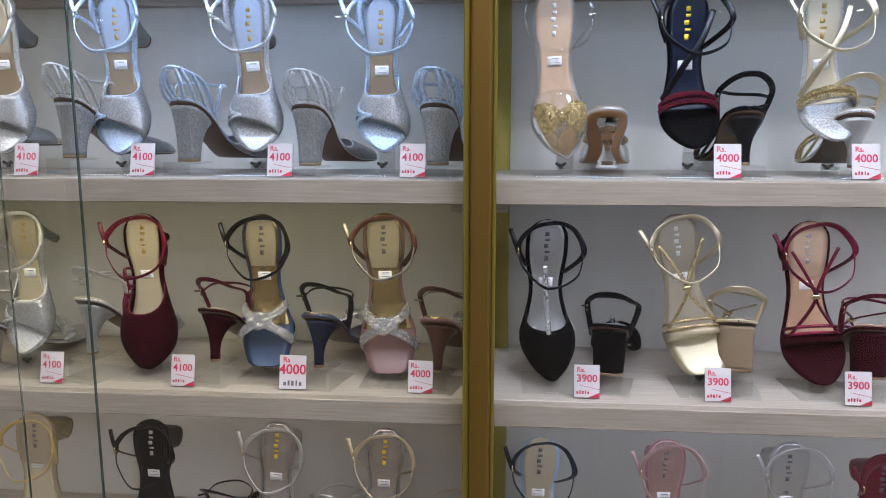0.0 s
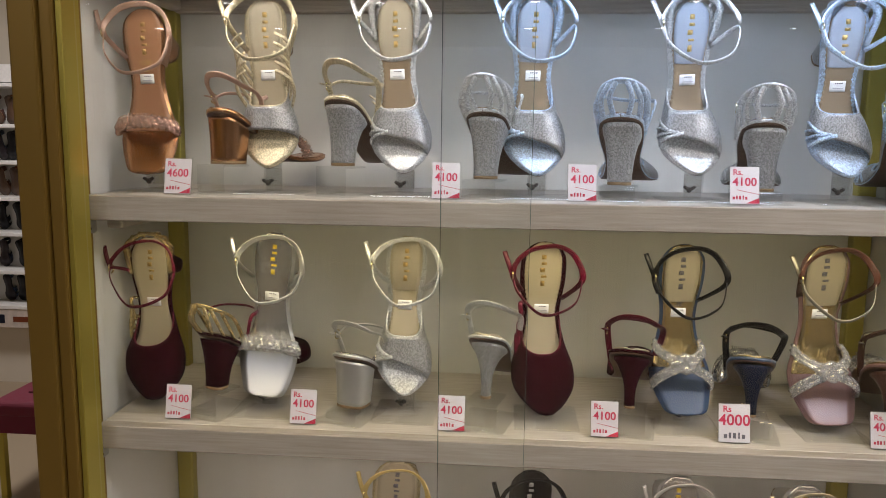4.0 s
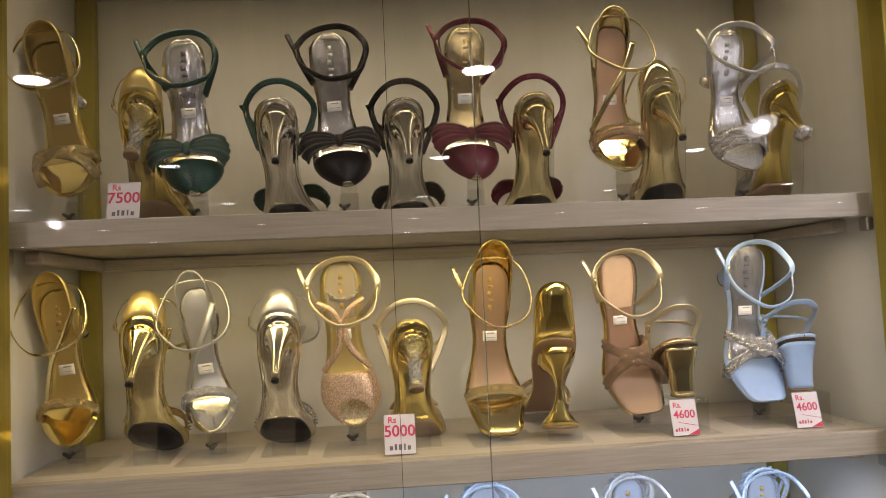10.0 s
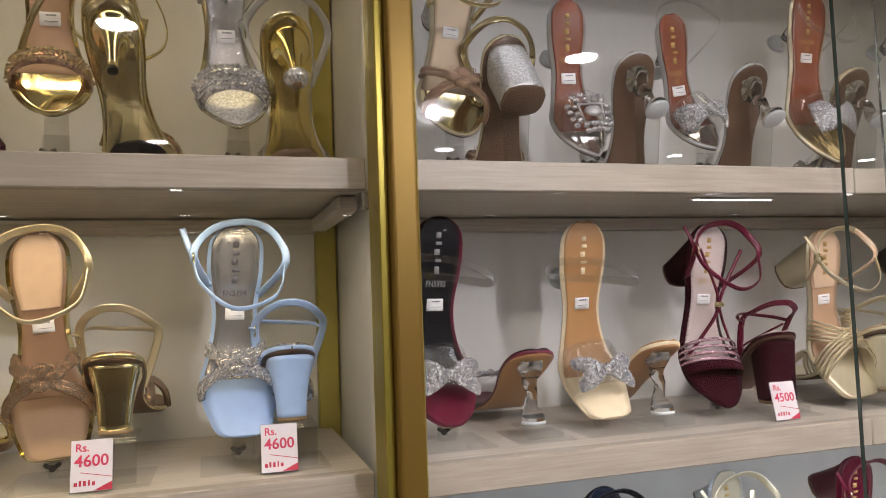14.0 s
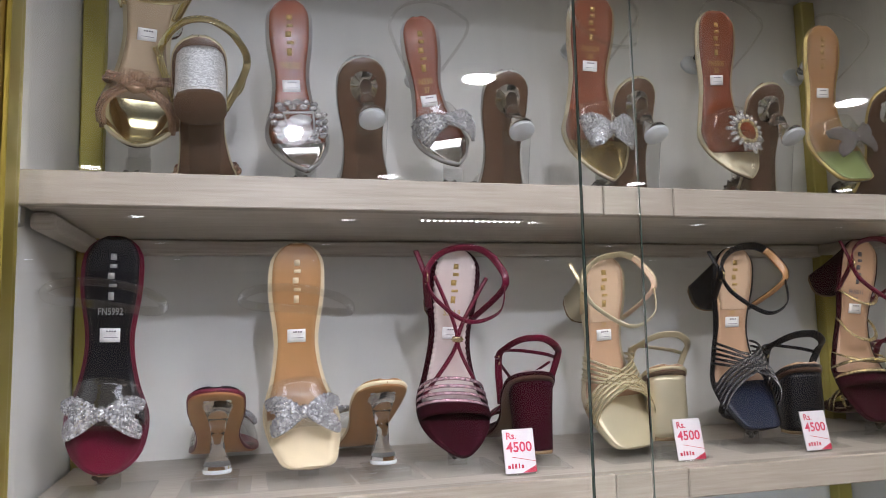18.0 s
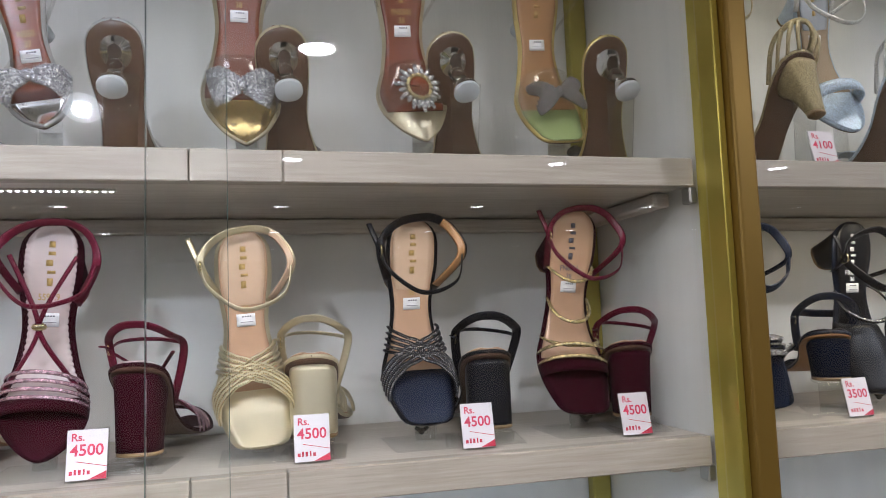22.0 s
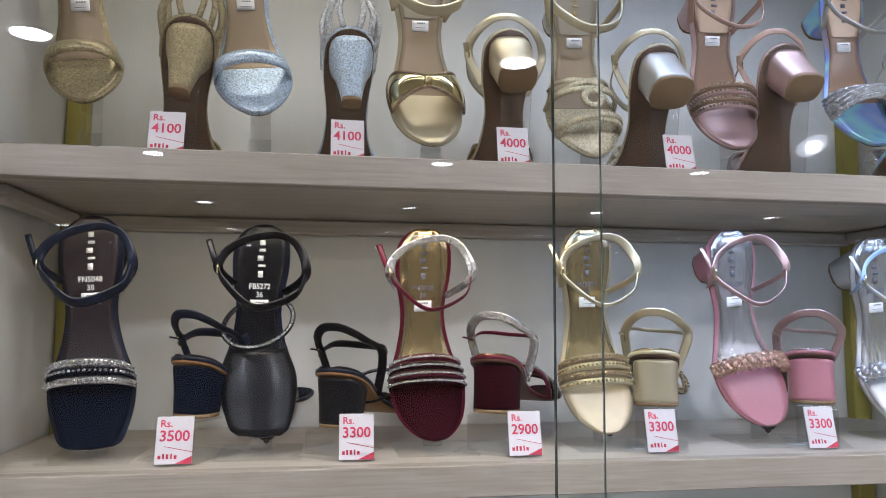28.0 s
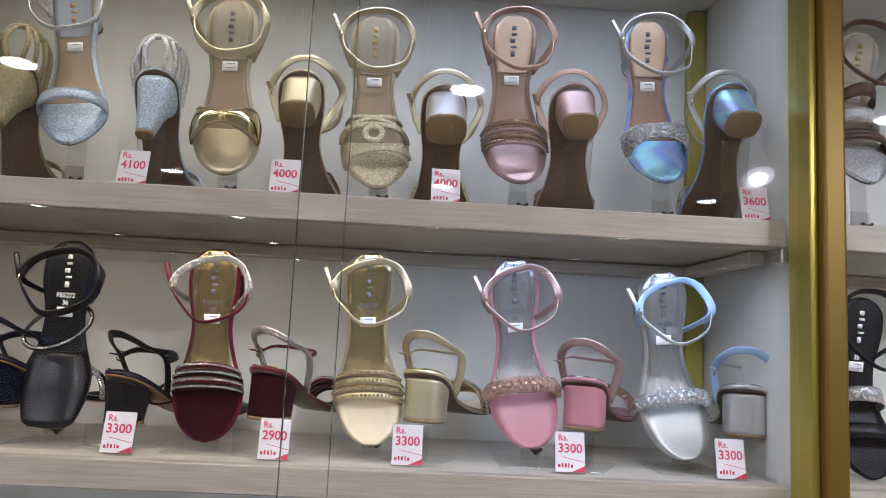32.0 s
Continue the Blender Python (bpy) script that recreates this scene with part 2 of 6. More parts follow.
for key, value in dict(rose="b99a88", copper="a98b70", champagne="927f66", bronze="94795f").items():
    M[key] = material(key + "_satin_leather", value, 0.42, 0.35, var=0.1, scale=50, bump=0.14, bscale=700)
for key, value in dict(silver="c4c4c2", gold="d2bd7c", champ="d2c7a8", pewter="8f8a80", holo="b9c6e0", pinkmetal="c2a6a2").items():
    M[key] = material(key + "_metallic_leather", value, 0.34, 0.8, var=0.08, scale=50, bump=0.12, bscale=700)
for key, value in dict(chrome="f0eeea", mirrorgold="ecd888", mirrorsmoke="b3b0a8", palegold="efe5b8").items():
    M[key] = material(key + "_plated", value, 0.09, 1.0, var=0.05, scale=20, bump=0.22, bscale=34, stretch=(1.6, 0.5, 0.5))
for key, value in dict(silver_gl="cfcfcd", champ_gl="cbbf9f", gold_gl="aa9c78", grey_gl="9c9b99", sand_gl="b39c74", rosegl="c2a68c", bluesilver_gl="bccbdc").items():
    M[key] = glitter(key.replace("_gl", "_glitter"), value)
for key, value in dict(gem="d6d6dc", gem_gold="d0bd8c", gem_dark="9a948e", gem_rose="c9a795", gem_ruby="8a2a44", gem_pink="c8a4ae", gem_bronze="a8907a").items():
    M[key] = glitter(key.replace("gem", "rhinestone"), value, 460, 0.55, 1.5, 0.75, 0.22)



def iridescent(m):
    """Bands of blue, cyan and violet over a metallic leather."""
    nt = m.node_tree
    p = nt.nodes["Principled BSDF"]
    co = nt.nodes.new("ShaderNodeTexCoord")
    n = nt.nodes.new("ShaderNodeTexNoise")
    n.inputs["Scale"].default_value, n.inputs["Detail"].default_value, n.inputs["Distortion"].default_value = 16, 1, 0.6
    nt.links.new(co.outputs["Object"], n.inputs["Vector"])
    r = nt.nodes.new("ShaderNodeValToRGB")
    stops = ((0.25, "c4c8d4"), (0.42, "93a8e4"), (0.50, "a4dce0"), (0.56, "7e98ec"), (0.70, "c8c0d8"))
    while len(r.color_ramp.elements) < len(stops):
        r.color_ramp.elements.new(0.5)
    for e, (pos, c) in zip(r.color_ramp.elements, stops):
        e.position, e.color = pos, (*srgb(c), 1)
    nt.links.new(n.outputs["Fac"], r.inputs[0])
    nt.links.new(r.outputs[0], p.inputs["Base Color"])


iridescent(M["holo"])
for key in ("black", "navy", "dark", "maroon"):
    bsdf = M[key].node_tree.nodes["Principled BSDF"]
    bsdf.inputs["Specular IOR Level"].default_value, bsdf.inputs["Coat Weight"].default_value = 0.28, 0.05
M["pad_champ"] = material("satin_cream_pad", "978d79", 0.5, 0.1, var=0.06, scale=40, bump=0.08, bscale=900)
M["pad_silver"] = material("satin_silver_pad", "8d929b", 0.5, 0.1, var=0.06, scale=40, bump=0.08, bscale=900)
M["copperplate"] = material("copper_plated", "b98a62", 0.22, 0.95, var=0.06, scale=30, bump=0.03, bscale=300)
M["inchamp"] = material("satin_champagne_insole", "b2a68c", 0.5, 0.12, var=0.08, scale=30, bump=0.08, bscale=900)
M["gel"] = material("silvered_gel", "c8c6c6", 0.20, 0.85, var=0.18, scale=26, bump=0.8, bscale=60, stretch=(1.6, 0.35, 1))
M["gelgold"] = material("gilded_gel", "d2bd8c", 0.16, 0.9, var=0.18, scale=26, bump=0.8, bscale=60, stretch=(1.6, 0.35, 1))
for key in ("gel", "gelgold"):
    M[key].node_tree.nodes["Bump"].inputs["Distance"].default_value = 0.0022
M["gilt_print"] = material("gilt_print", "a98b4c", 0.55, 0.0, var=0.1, scale=300, bump=0)
M["tip"] = material("heel_tip_rubber", "7d6442", 0.5, var=0.1, bump=0.1)
M["frost"] = material("frosted_acrylic", "d9dcdc", 0.35, var=0.03, bump=0, Transmission_Weight=0.3)

# ---- mesh helpers ----


def mesh_of(name, verts, faces, smooth=True):
    me = bpy.data.meshes.new(name)
    me.from_pydata([tuple(v) for v in verts], [], faces)
    if smooth:
        me.polygons.foreach_set("use_smooth", [True] * len(me.polygons))
    me.update()
    return me


def part(name, me, mat, parent=None, label=""):
    """Links a mesh as one object under a thing or a part."""
    if isinstance(me, bmesh.types.BMesh):
        bm, me = me, bpy.data.meshes.new(name)
        bm.to_mesh(me)
        bm.free()
    if not me.materials:
        me.materials.append(M[mat])
    ob = new(name, me)
    ob.parent = parent
    if label:
        ob["label"] = label
    return ob


def thing(name, label, category, group="", kind="", m=None):
    ob = tagged(new(name), label, category, group, kind)
    if m is not None:
        ob.matrix_world = m
    return ob


def grid_faces(m, n, off=0, flip=False, wrap=False):
    out = []
    for i in range(m - 1):
        for j in range(n if wrap else n - 1):
            k = (j + 1) % n
            q = (off + i * n + j, off + i * n + k, off + (i + 1) * n + k, off + (i + 1) * n + j)
            out.append(q[::-1] if flip else q)
    return out


def sheet(name, P, th):
    """A sheet of some thickness over a grid of points."""
    P = np.asarray(P, float)
    m, n, _ = P.shape
    N = np.cross(np.gradient(P, axis=0), np.gradient(P, axis=1))
    N /= np.maximum(np.linalg.norm(N, axis=2, keepdims=True), 1e-9)
    V = np.concatenate([(P + N * th / 2).reshape(-1, 3), (P - N * th / 2).reshape(-1, 3)])
    k = m * n
    F = grid_faces(m, n) + grid_faces(m, n, k, True)
    rim = [j for j in range(n)] + [i * n + n - 1 for i in range(1, m)] + [(m - 1) * n + j for j in range(n - 2, -1, -1)] + [i * n for i in range(m - 2, 0, -1)]
    for a, b in zip(rim, rim[1:] + rim[:1]):
        F.append((b, a, a + k, b + k))
    return mesh_of(name, V, F)


def loft(name, rings, smooth=True):
    R = np.asarray(rings, float)
    m, n, _ = R.shape
    F = grid_faces(m, n, 0, True, True)
    F += [tuple(range(n)), tuple(range(m * n - 1, (m - 1) * n - 1, -1))]
    return mesh_of(name, R.reshape(-1, 3), F, smooth)


def spline(pts, n, closed=False):
    """Catmull-Rom through points."""
    P = np.asarray(pts, float)
    k = len(P)
    out = []
    for t in np.linspace(0, k if closed else k - 1, n, endpoint=not closed):
        i = min(int(t), k - 1 if closed else k - 2)
        f = t - i
        if closed:
            a, b, c, d = (P[(i + j) % k] for j in (-1, 0, 1, 2))
        else:
            a, b, c, d = P[max(i - 1, 0)], P[i], P[i + 1], P[min(i + 2, k - 1)]
        out.append(0.5 * (2 * b + (c - a) * f + (2 * a - 5 * b + 4 * c - d) * f * f + (3 * b - a - 3 * c + d) * f ** 3))
    return np.array(out)


def tube(name, path, r, sides=6, closed=False, flat=1.0, up=(0, 0, 1)):
    """A round or flattened cord along a path; flat is its height over its width across up."""
    P = np.asarray(path, float)
    if closed:
        P = np.concatenate([P, P[:1]])
    T = np.gradient(P, axis=0)
    if closed:
        T[0] = T[-1] = P[1] - P[-2]
    T /= np.maximum(np.linalg.norm(T, axis=1, keepdims=True), 1e-9)
    U = np.asarray(up, float)
    if U.ndim == 2 and closed:
        U = np.concatenate([U, U[:1]])
    U = np.broadcast_to(U, P.shape)
    U = U - T * (T * U).sum(1)[:, None]
    U /= np.maximum(np.linalg.norm(U, axis=1, keepdims=True), 1e-6)
    B = np.cross(T, U)
    a = np.linspace(0, 2 * math.pi, sides, endpoint=False)
    rr = np.broadcast_to(np.asarray(r, float), (len(P),))
    R = P[:, None] + rr[:, None, None] * (np.cos(a)[None, :, None] * B[:, None] + flat * np.sin(a)[None, :, None] * U[:, None])
    if closed:
        return mesh_of(name, R.reshape(-1, 3), grid_faces(len(P), sides, 0, False, True))
    return loft(name, R)


def box(name, x0, x1, y0, y1, z0, z1, bevel=0.0, seg=2):
    bm = bmesh.new()
    bmesh.ops.create_cube(bm, size=1, matrix=Matrix.Translation(((x0 + x1) / 2, (y0 + y1) / 2, (z0 + z1) / 2)) @ Matrix.Diagonal((x1 - x0, y1 - y0, z1 - z0, 1)))
    if bevel:
        bmesh.ops.bevel(bm, geom=bm.edges[:], offset=bevel, segments=seg, affect="EDGES", profile=0.5)
    me = bpy.data.meshes.new(name)
    bm.to_mesh(me)
    bm.free()
    return me


def joined(name, meshes):
    V, F = [], []
    for me in meshes:
        k = len(V)
        V += [tuple(v.co) for v in me.vertices]
        F += [tuple(k + i for i in p.vertices) for p in me.polygons]
        bpy.data.meshes.remove(me)
    return mesh_of(name, V, F)


TEXTS = {}


def text_points(body):
    """Vertices and faces of a line of writing, 1 high, centred."""
    if body not in TEXTS:
        cu = bpy.data.curves.new("writing", "FONT")
        cu.body, cu.align_x, cu.size, cu.resolution_u, cu.offset = body, "CENTER", 1.0, 3, 0.018
        ob = new("writing", cu)
        me = bpy.data.meshes.new_from_object(ob.evaluated_get(bpy.context.evaluated_depsgraph_get()))
        V = np.array([v.co[:] for v in me.vertices])
        TEXTS[body] = (V, [tuple(p.vertices) for p in me.polygons])
        bpy.data.objects.remove(ob)
        bpy.data.meshes.remove(me)
    return TEXTS[body]


def setting(name, me, mat, label="", category="", kind="structure"):
    ob = part(name, me, mat)
    return tagged(ob, label, category, "", kind)

# ---- the room ----
X0, X1, Y0, Y1 = -5.2, 5.4, -6.5, 4.2
setting("floor", box("floor", X0, X1, Y0, Y1, -0.1, 0), "floor", "pale beige polished floor", "floor")
setting("ceiling", box("ceiling", X0, X1, Y0, Y1, CEIL, CEIL + 0.1), "ceiling", "plain off-white ceiling", "ceiling")
setting("wall_south", box("wall_south", X0, X1, Y0 - 0.1, Y0, 0, CEIL), "far_wall", "plain taupe wall", "wall")
setting("wall_north", box("wall_north", X0, X1, Y1, Y1 + 0.1, 0, CEIL), "paint", "plain cream wall behind the rack", "wall")
setting("wall_west", box("wall_west", X0 - 0.1, X0, Y0, Y1, 0, CEIL), "paint", "plain cream wall", "wall")
setting("wall_east", box("wall_east", X1, X1 + 0.1, Y0, Y1, 0, CEIL), "paint", "plain cream wall", "wall")


def disc(name, r, z0, z1, n=24, x=0, y=0):
    a = np.linspace(0, 2 * math.pi, n, endpoint=False)
    return loft(name, [[(x + r * math.cos(q), y + r * math.sin(q), z) for q in a] for z in (z0, z1)], False)


def downlight(x, y):
    d = thing("downlight", "round white recessed ceiling downlight, lit", "downlight", "ceiling downlights", m=pose(x, y, CEIL))
    a = np.linspace(0, 2 * math.pi, 28, endpoint=False)
    prof = ((0.054, -0.001), (0.053, -0.007), (0.046, -0.008), (0.043, -0.004))
    me = mesh_of("trim_ring", [(r * math.cos(q), r * math.sin(q), z) for r, z in prof for q in a], grid_faces(4, 28, 0, False, True))
    part("trim_ring", me, "trim_white", d)
    part("lens", disc("lens", 0.0425, -0.0055, -0.003, 24), "lamp", d, "glowing lens")
    return d


light0 = downlight(-0.396, -0.13)
for row in range(5):
    for colm in range(-3, 5):
        gx, gy = -0.396 + 1.16 * colm, -0.13 - 1.25 * row
        if (row, colm) != (0, 0) and X0 < gx < X1:
            copy_thing(light0, pose(gx, gy, CEIL))


def track_spot(x, y):
    s = thing("spotlight", "white ceiling spotlight turned to the display shelves, lit", "spotlight", "display spotlights", m=pose(x, y, 2.24))
    tilt = Matrix.Rotation(radians(35), 4, "X")
    a = np.linspace(0, 2 * math.pi, 24, endpoint=False)
    prof = ((0.030, 0.10), (0.036, 0.09), (0.042, 0.0), (0.045, -0.012), (0.041, -0.012), (0.039, -0.004))
    V = [(tilt @ Vector((r * math.cos(q), r * math.sin(q), z)))[:] for r, z in prof for q in a]
    part("housing", mesh_of("housing", V, grid_faces(6, 24, 0, False, True) + [tuple(range(23, -1, -1))]), "trim_white", s)
    for nm, mt, r0, z1 in (("reflector", "spot_rim", 0.039, -0.0075), ("lens", "spot", 0.019, -0.0095)):
        V = [(tilt @ Vector((r * math.cos(q), r * math.sin(q), z)))[:] for r, z in ((r0, -0.005), (r0 - 0.0005, z1)) for q in a]
        part(nm, mesh_of(nm, V, grid_faces(2, 24, 0, False, True) + [tuple(range(24)), tuple(range(47, 23, -1))], False), mt, s, "glowing " + nm)
    part("stem", disc("stem", 0.010, 0.07, CEIL - 2.24 - 0.015, 12), "trim_white", s)
    part("ceiling_plate", disc("ceiling_plate", 0.045, CEIL - 2.24 - 0.016, CEIL - 2.24 - 0.001, 24), "trim_white", s)
    # the light leaves through the open front
    for o in s.children:
        o.visible_shadow = False


for sx, sy in SPOT_AT:
    track_spot(sx, sy)

# ---- the display cases ----


def shelf_board(bay, lev):
    xa, xb, z = POSTS[bay] + (0.014 if bay else 0.028), POSTS[bay + 1] - 0.022, LEVELS[lev]
    s = thing("shelf", "pale whitewashed wooden shelf board with a thick front edge", "shelf", "display shelves", m=pose((xa + xb) / 2, FRONT, z))
    w = (xb - xa) / 2
    part("board", box("board", -w, w, 0.018, BACK - FRONT - 0.001, -THICK + 0.002, 0, 0.0015, 1), "shelf", s)
    # front lipping, gapped where the panes overlap to draw their edges' reflected lines
    cuts = (-w, *((0.552 - (xa + xb) / 2, 0.638 - (xa + xb) / 2) if bay == 1 else ()), w)
    for a, b in zip(cuts, cuts[1:]):
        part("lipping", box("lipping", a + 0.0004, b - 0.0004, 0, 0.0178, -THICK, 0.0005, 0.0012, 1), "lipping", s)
    part("rear_batten", box("rear_batten", -w, w, BACK - FRONT - 0.02, BACK - FRONT - 0.002, -THICK - 0.018, -THICK + 0.001, 0.002, 1), "shelf", s)
    for sd in (-1, 1):
        part("side_cleat", box("side_cleat", sd * w - 0.022 if sd > 0 else -w, w if sd > 0 else -w + 0.022, 0.05, BACK - FRONT - 0.022, -THICK - 0.016, -THICK + 0.001, 0.004, 2), "shelf", s)
        b = part("bracket", box("bracket", sd * (w + 0.001) - 0.005, sd * (w + 0.001) + 0.005, 0.004, 0.022, -THICK - 0.018, -THICK + 0.0005, 0.002, 1), "steel", s, "small steel shelf bracket")
    return s


for bay in range(4):
    for lev in range(5):
        shelf_board(bay, lev)
    xa, xb = POSTS[bay], POSTS[bay + 1]
    setting("back_panel", box("back_panel", xa, xb, BACK, BACK + 0.015, 0.0, TOP + 0.03), "white_wall", "off-white textured back panel of the display case", "back panel")
    setting("case_top", box("case_top", xa + 0.012, xb - 0.012, FRONT, BACK - 0.001, TOP, TOP + 0.03), "white_wall", "off-white top panel of the display case", "top panel")
    setting("plinth", box("plinth", xa + 0.013, xb - 0.013, FRONT + 0.01, BACK - 0.002, 0.0, LEVELS[4] - THICK - 0.02), "white_wall", "off-white closed base under the shelves", "plinth")
    # fascia hangs out of view, brought down to shade the top of the case
    setting("fascia", box("fascia", xa + 0.020, xb - 0.022, 0.90, 0.928, SHADE_EDGE, CEIL - 0.001), "white_wall", "unseen off-white fascia, set low to shade the display case", "fascia")
    for x in (xa + 0.011, xb - 0.038):
        ob = setting("corner_strip", box("corner_strip", x, x + 0.027, BACK - 0.02, BACK - 0.0005, LEVELS[4], TOP - 0.001, 0.002, 1), "corner_gold", "gold metal strip in the rear corner of the case", "trim")
    # two sliding panes that overlap
    mid = (-0.617, 0.552, 1.70, 2.83)[bay]
    lap = (0.053, 0.035, 0.026, 0.04)[bay]
    for k, (a, b, y) in enumerate(((xa + (0.016 if bay else 0.036), mid + lap, GLASS + 0.007), (mid - lap, xb - 0.012, GLASS))):
        p = thing("glass_pane", "clear sliding glass pane with polished edges in front of the shelves", "glass pane", "sliding panes", m=pose((a + b) / 2, y, 1.5))
        w = (b - a) / 2
        g = part("pane", box("pane", -w + 0.001, w - 0.001, -0.0022, 0.0022, -0.82, TOP - 1.5), "glass", p)
        g.visible_shadow = False
        for sd in (-1, 1):
            e = part("polished_edge", box("polished_edge", sd * w - 0.0003, sd * w + 0.0003, -0.0023, 0.0023, -0.82, TOP - 1.5), "edge", p, "pale green polished edge")
            e.visible_shadow = False
for i, x in enumerate(POSTS):
    if i:
        setting("side_panel", box("side_panel", x - 0.009, x + 0.009, FRONT, BACK - 0.001, 0, TOP + 0.03), "white_wall", "off-white panel between two display cases", "side panel")
    else:
        setting("side_panel", box("side_panel", x - 0.020, x + 0.009, FRONT + 0.05, BACK + 0.015, 0, CEIL - 0.001), "white_wall", "off-white end panel of the display case", "side panel")
    if i == 0:
        p = thing("end_post", "wide stepped gold post at the end of the display case", "post", m=pose(x, 0.9, 0))
        part("outer_face", box("outer_face", -0.021, 0.013, 0.000, 0.10, 0, CEIL - 0.001, 0.003, 2), "gold_post", p)
        part("inner_step", box("inner_step", 0.0135, 0.030, 0.006, 0.05, 0, CEIL - 0.001, 0.003, 2), "gold_post", p)
        part("glass_channel", box("glass_channel", 0.0305, 0.038, 0.012, 0.052, 0, CEIL - 0.001, 0.001, 1), "olive", p)
    else:
        p = thing("post", "gold metal post with a glass channel between two cases", "post", "gold posts", m=pose(x, 0.9, 0))
        part("front_tube", box("front_tube", -0.012, 0.014, -0.008, 0.026, 0, CEIL - 0.001, 0.004, 3), "gold_post", p)
        part("glass_channel", box("glass_channel", -0.021, -0.0125, 0.004, 0.052, 0, CEIL - 0.001, 0.001, 1), "olive", p)
        part("glass_channel", box("glass_channel", 0.0145, 0.019, 0.010, 0.052, 0, CEIL - 0.001, 0.001, 1), "olive", p)
        part("web", box("web", -0.0124, 0.0144, 0.0265, 0.0545, 0, CEIL - 0.001), "olive", p)


def led_bar(xa, xb, y, z, step):
    b = thing("led_strip", "thin white strip of bright LED dots under a shelf", "LED strip", "LED strips", m=pose((xa + xb) / 2, y, z))
    w = (xb - xa) / 2
    part("carrier", box("carrier", -w, w, -0.004, 0.004, -0.002, -0.0002), "shelf", b)
    n = int(2 * w / step)
    for i in range(n):
        x = -w + step * (i + 0.5)
        part("diode", box("diode", x - 0.0013, x + 0.0013, -0.0014, 0.0014, -0.0030, -0.0019), "led", b)


led_bar(0.362, 0.480, 1.012, LEVELS[0] - THICK + 0.0018, 0.0069)

# ---- shoes ----
TOES = {"r": ((0, .20, .40, .55, .70, .80, .90, 1), (.026, .0275, .0225, .0275, .0375, .0385, .0350, .030), .24, 2.0),
        "p": ((0, .20, .40, .55, .68, .78, .90, 1), (.026, .0270, .0215, .0270, .0360, .0345, .0225, .012), .10, 1.6),
        "a": ((0, .20, .40, .55, .70, .80, .90, 1), (.026, .0275, .0222, .0280, .0378, .0376, .0318, .0235), .20, 1.95),
        "q": ((0, .20, .40, .55, .70, .80, .90, 1), (.026, .0275, .0215, .0270, .0368, .0358, .0300, .0225), .14, 2.3),
        "s": ((0, .20, .40, .55, .70, .80, .90, 1), (.026, .0275, .0218, .0272, .0368, .0360, .0308, .0240), .055, 3.0)}


class Last:
    """The form that a shoe is built on: y runs from heel to toe, z up from the ground."""

    def __init__(self, length, heel, toe, side, sole):
        self.L, self.h, self.side, self.t = length, heel, side, sole
        self.us, self.ws, self.re, self.pw = TOES[toe]

    def z(self, u):
        u = np.asarray(u, float)
        s = np.clip((u + 0.10) / 0.78, 0, 1)
        s = s * s * (3 - 2 * s)
        return self.t + self.h * (1 - s) / 0.955 + 0.006 * np.clip((u - 0.8) / 0.2, 0, 1) ** 2

    def w(self, u):
        u = np.asarray(u, float)
        # smooth curve through the widths
        k = np.clip(np.searchsorted(self.us, u, side="right") - 1, 0, len(self.us) - 2)
        us, ws = np.array(self.us), np.array(self.ws)
        f = (u - us[k]) / (us[k + 1] - us[k])
        g = np.gradient(ws, us)
        d = us[k + 1] - us[k]
        base = ws[k] * (1 + 2 * f) * (1 - f) ** 2 + d * g[k] * f * (1 - f) ** 2 + ws[k + 1] * f * f * (3 - 2 * f) - d * g[k + 1] * f * f * (1 - f)
        e0 = np.sqrt(np.clip(1 - (1 - np.clip(u / 0.11, 0, 1)) ** 2, 0, 1))
        q = np.clip((1 - u) / self.re, 0, 1)
        e1 = np.clip(1 - (1 - q) ** self.pw, 0, 1) ** (1 / self.pw)
        return np.maximum(base * e0 * e1 * self.L / 0.210, 0.0008)

    def c(self, u):
        u = np.asarray(u, float)
        return self.side * (0.0055 * np.sin(math.pi * u) - 0.004 * u)

    def point(self, u, a, up=0.0):
        """On the bed: a from -1 to 1 across."""
        return np.stack([self.c(u) + a * self.w(u), np.asarray(u) * self.L + 0 * np.asarray(a), self.z(u) + up + 0 * np.asarray(a)], -1)

    def arch(self, u, q, hgt, out=0.0):
        """Over the foot: q from 0 to pi across."""
        sq = np.clip(np.sin(q), 0, 1) ** 0.8
        return np.stack([self.c(u) + (self.w(u) + 0.001 + out) * np.cos(q), u * self.L + 0 * q, self.z(u) - 0.002 + (hgt + 0.002 + out) * sq], -1)


def gems(name, pts, r, seed=1):
    """Small cut stones at the points given."""
    rnd = np.random.RandomState(seed)
    V, F = [], []
    for p in pts:
        k, a0, s = len(V), rnd.rand() * 6.3, r * (0.8 + 0.4 * rnd.rand())
        tl = rnd.randn(2) * 0.25
        for j in range(5):
            a = a0 + j * 2 * math.pi / 5
            V.append((p[0] + s * math.cos(a), p[1] + s * math.sin(a), p[2] + s * (tl[0] * math.cos(a) + tl[1] * math.sin(a))))
        V.append((p[0], p[1], p[2] + 0.8 * s))
        V.append((p[0], p[1], p[2] - 0.5 * s))
        for j in range(5):
            F += [(k + j, k + (j + 1) % 5, k + 5), (k + (j + 1) % 5, k + j, k + 6)]
    return mesh_of(name, V, F, False)


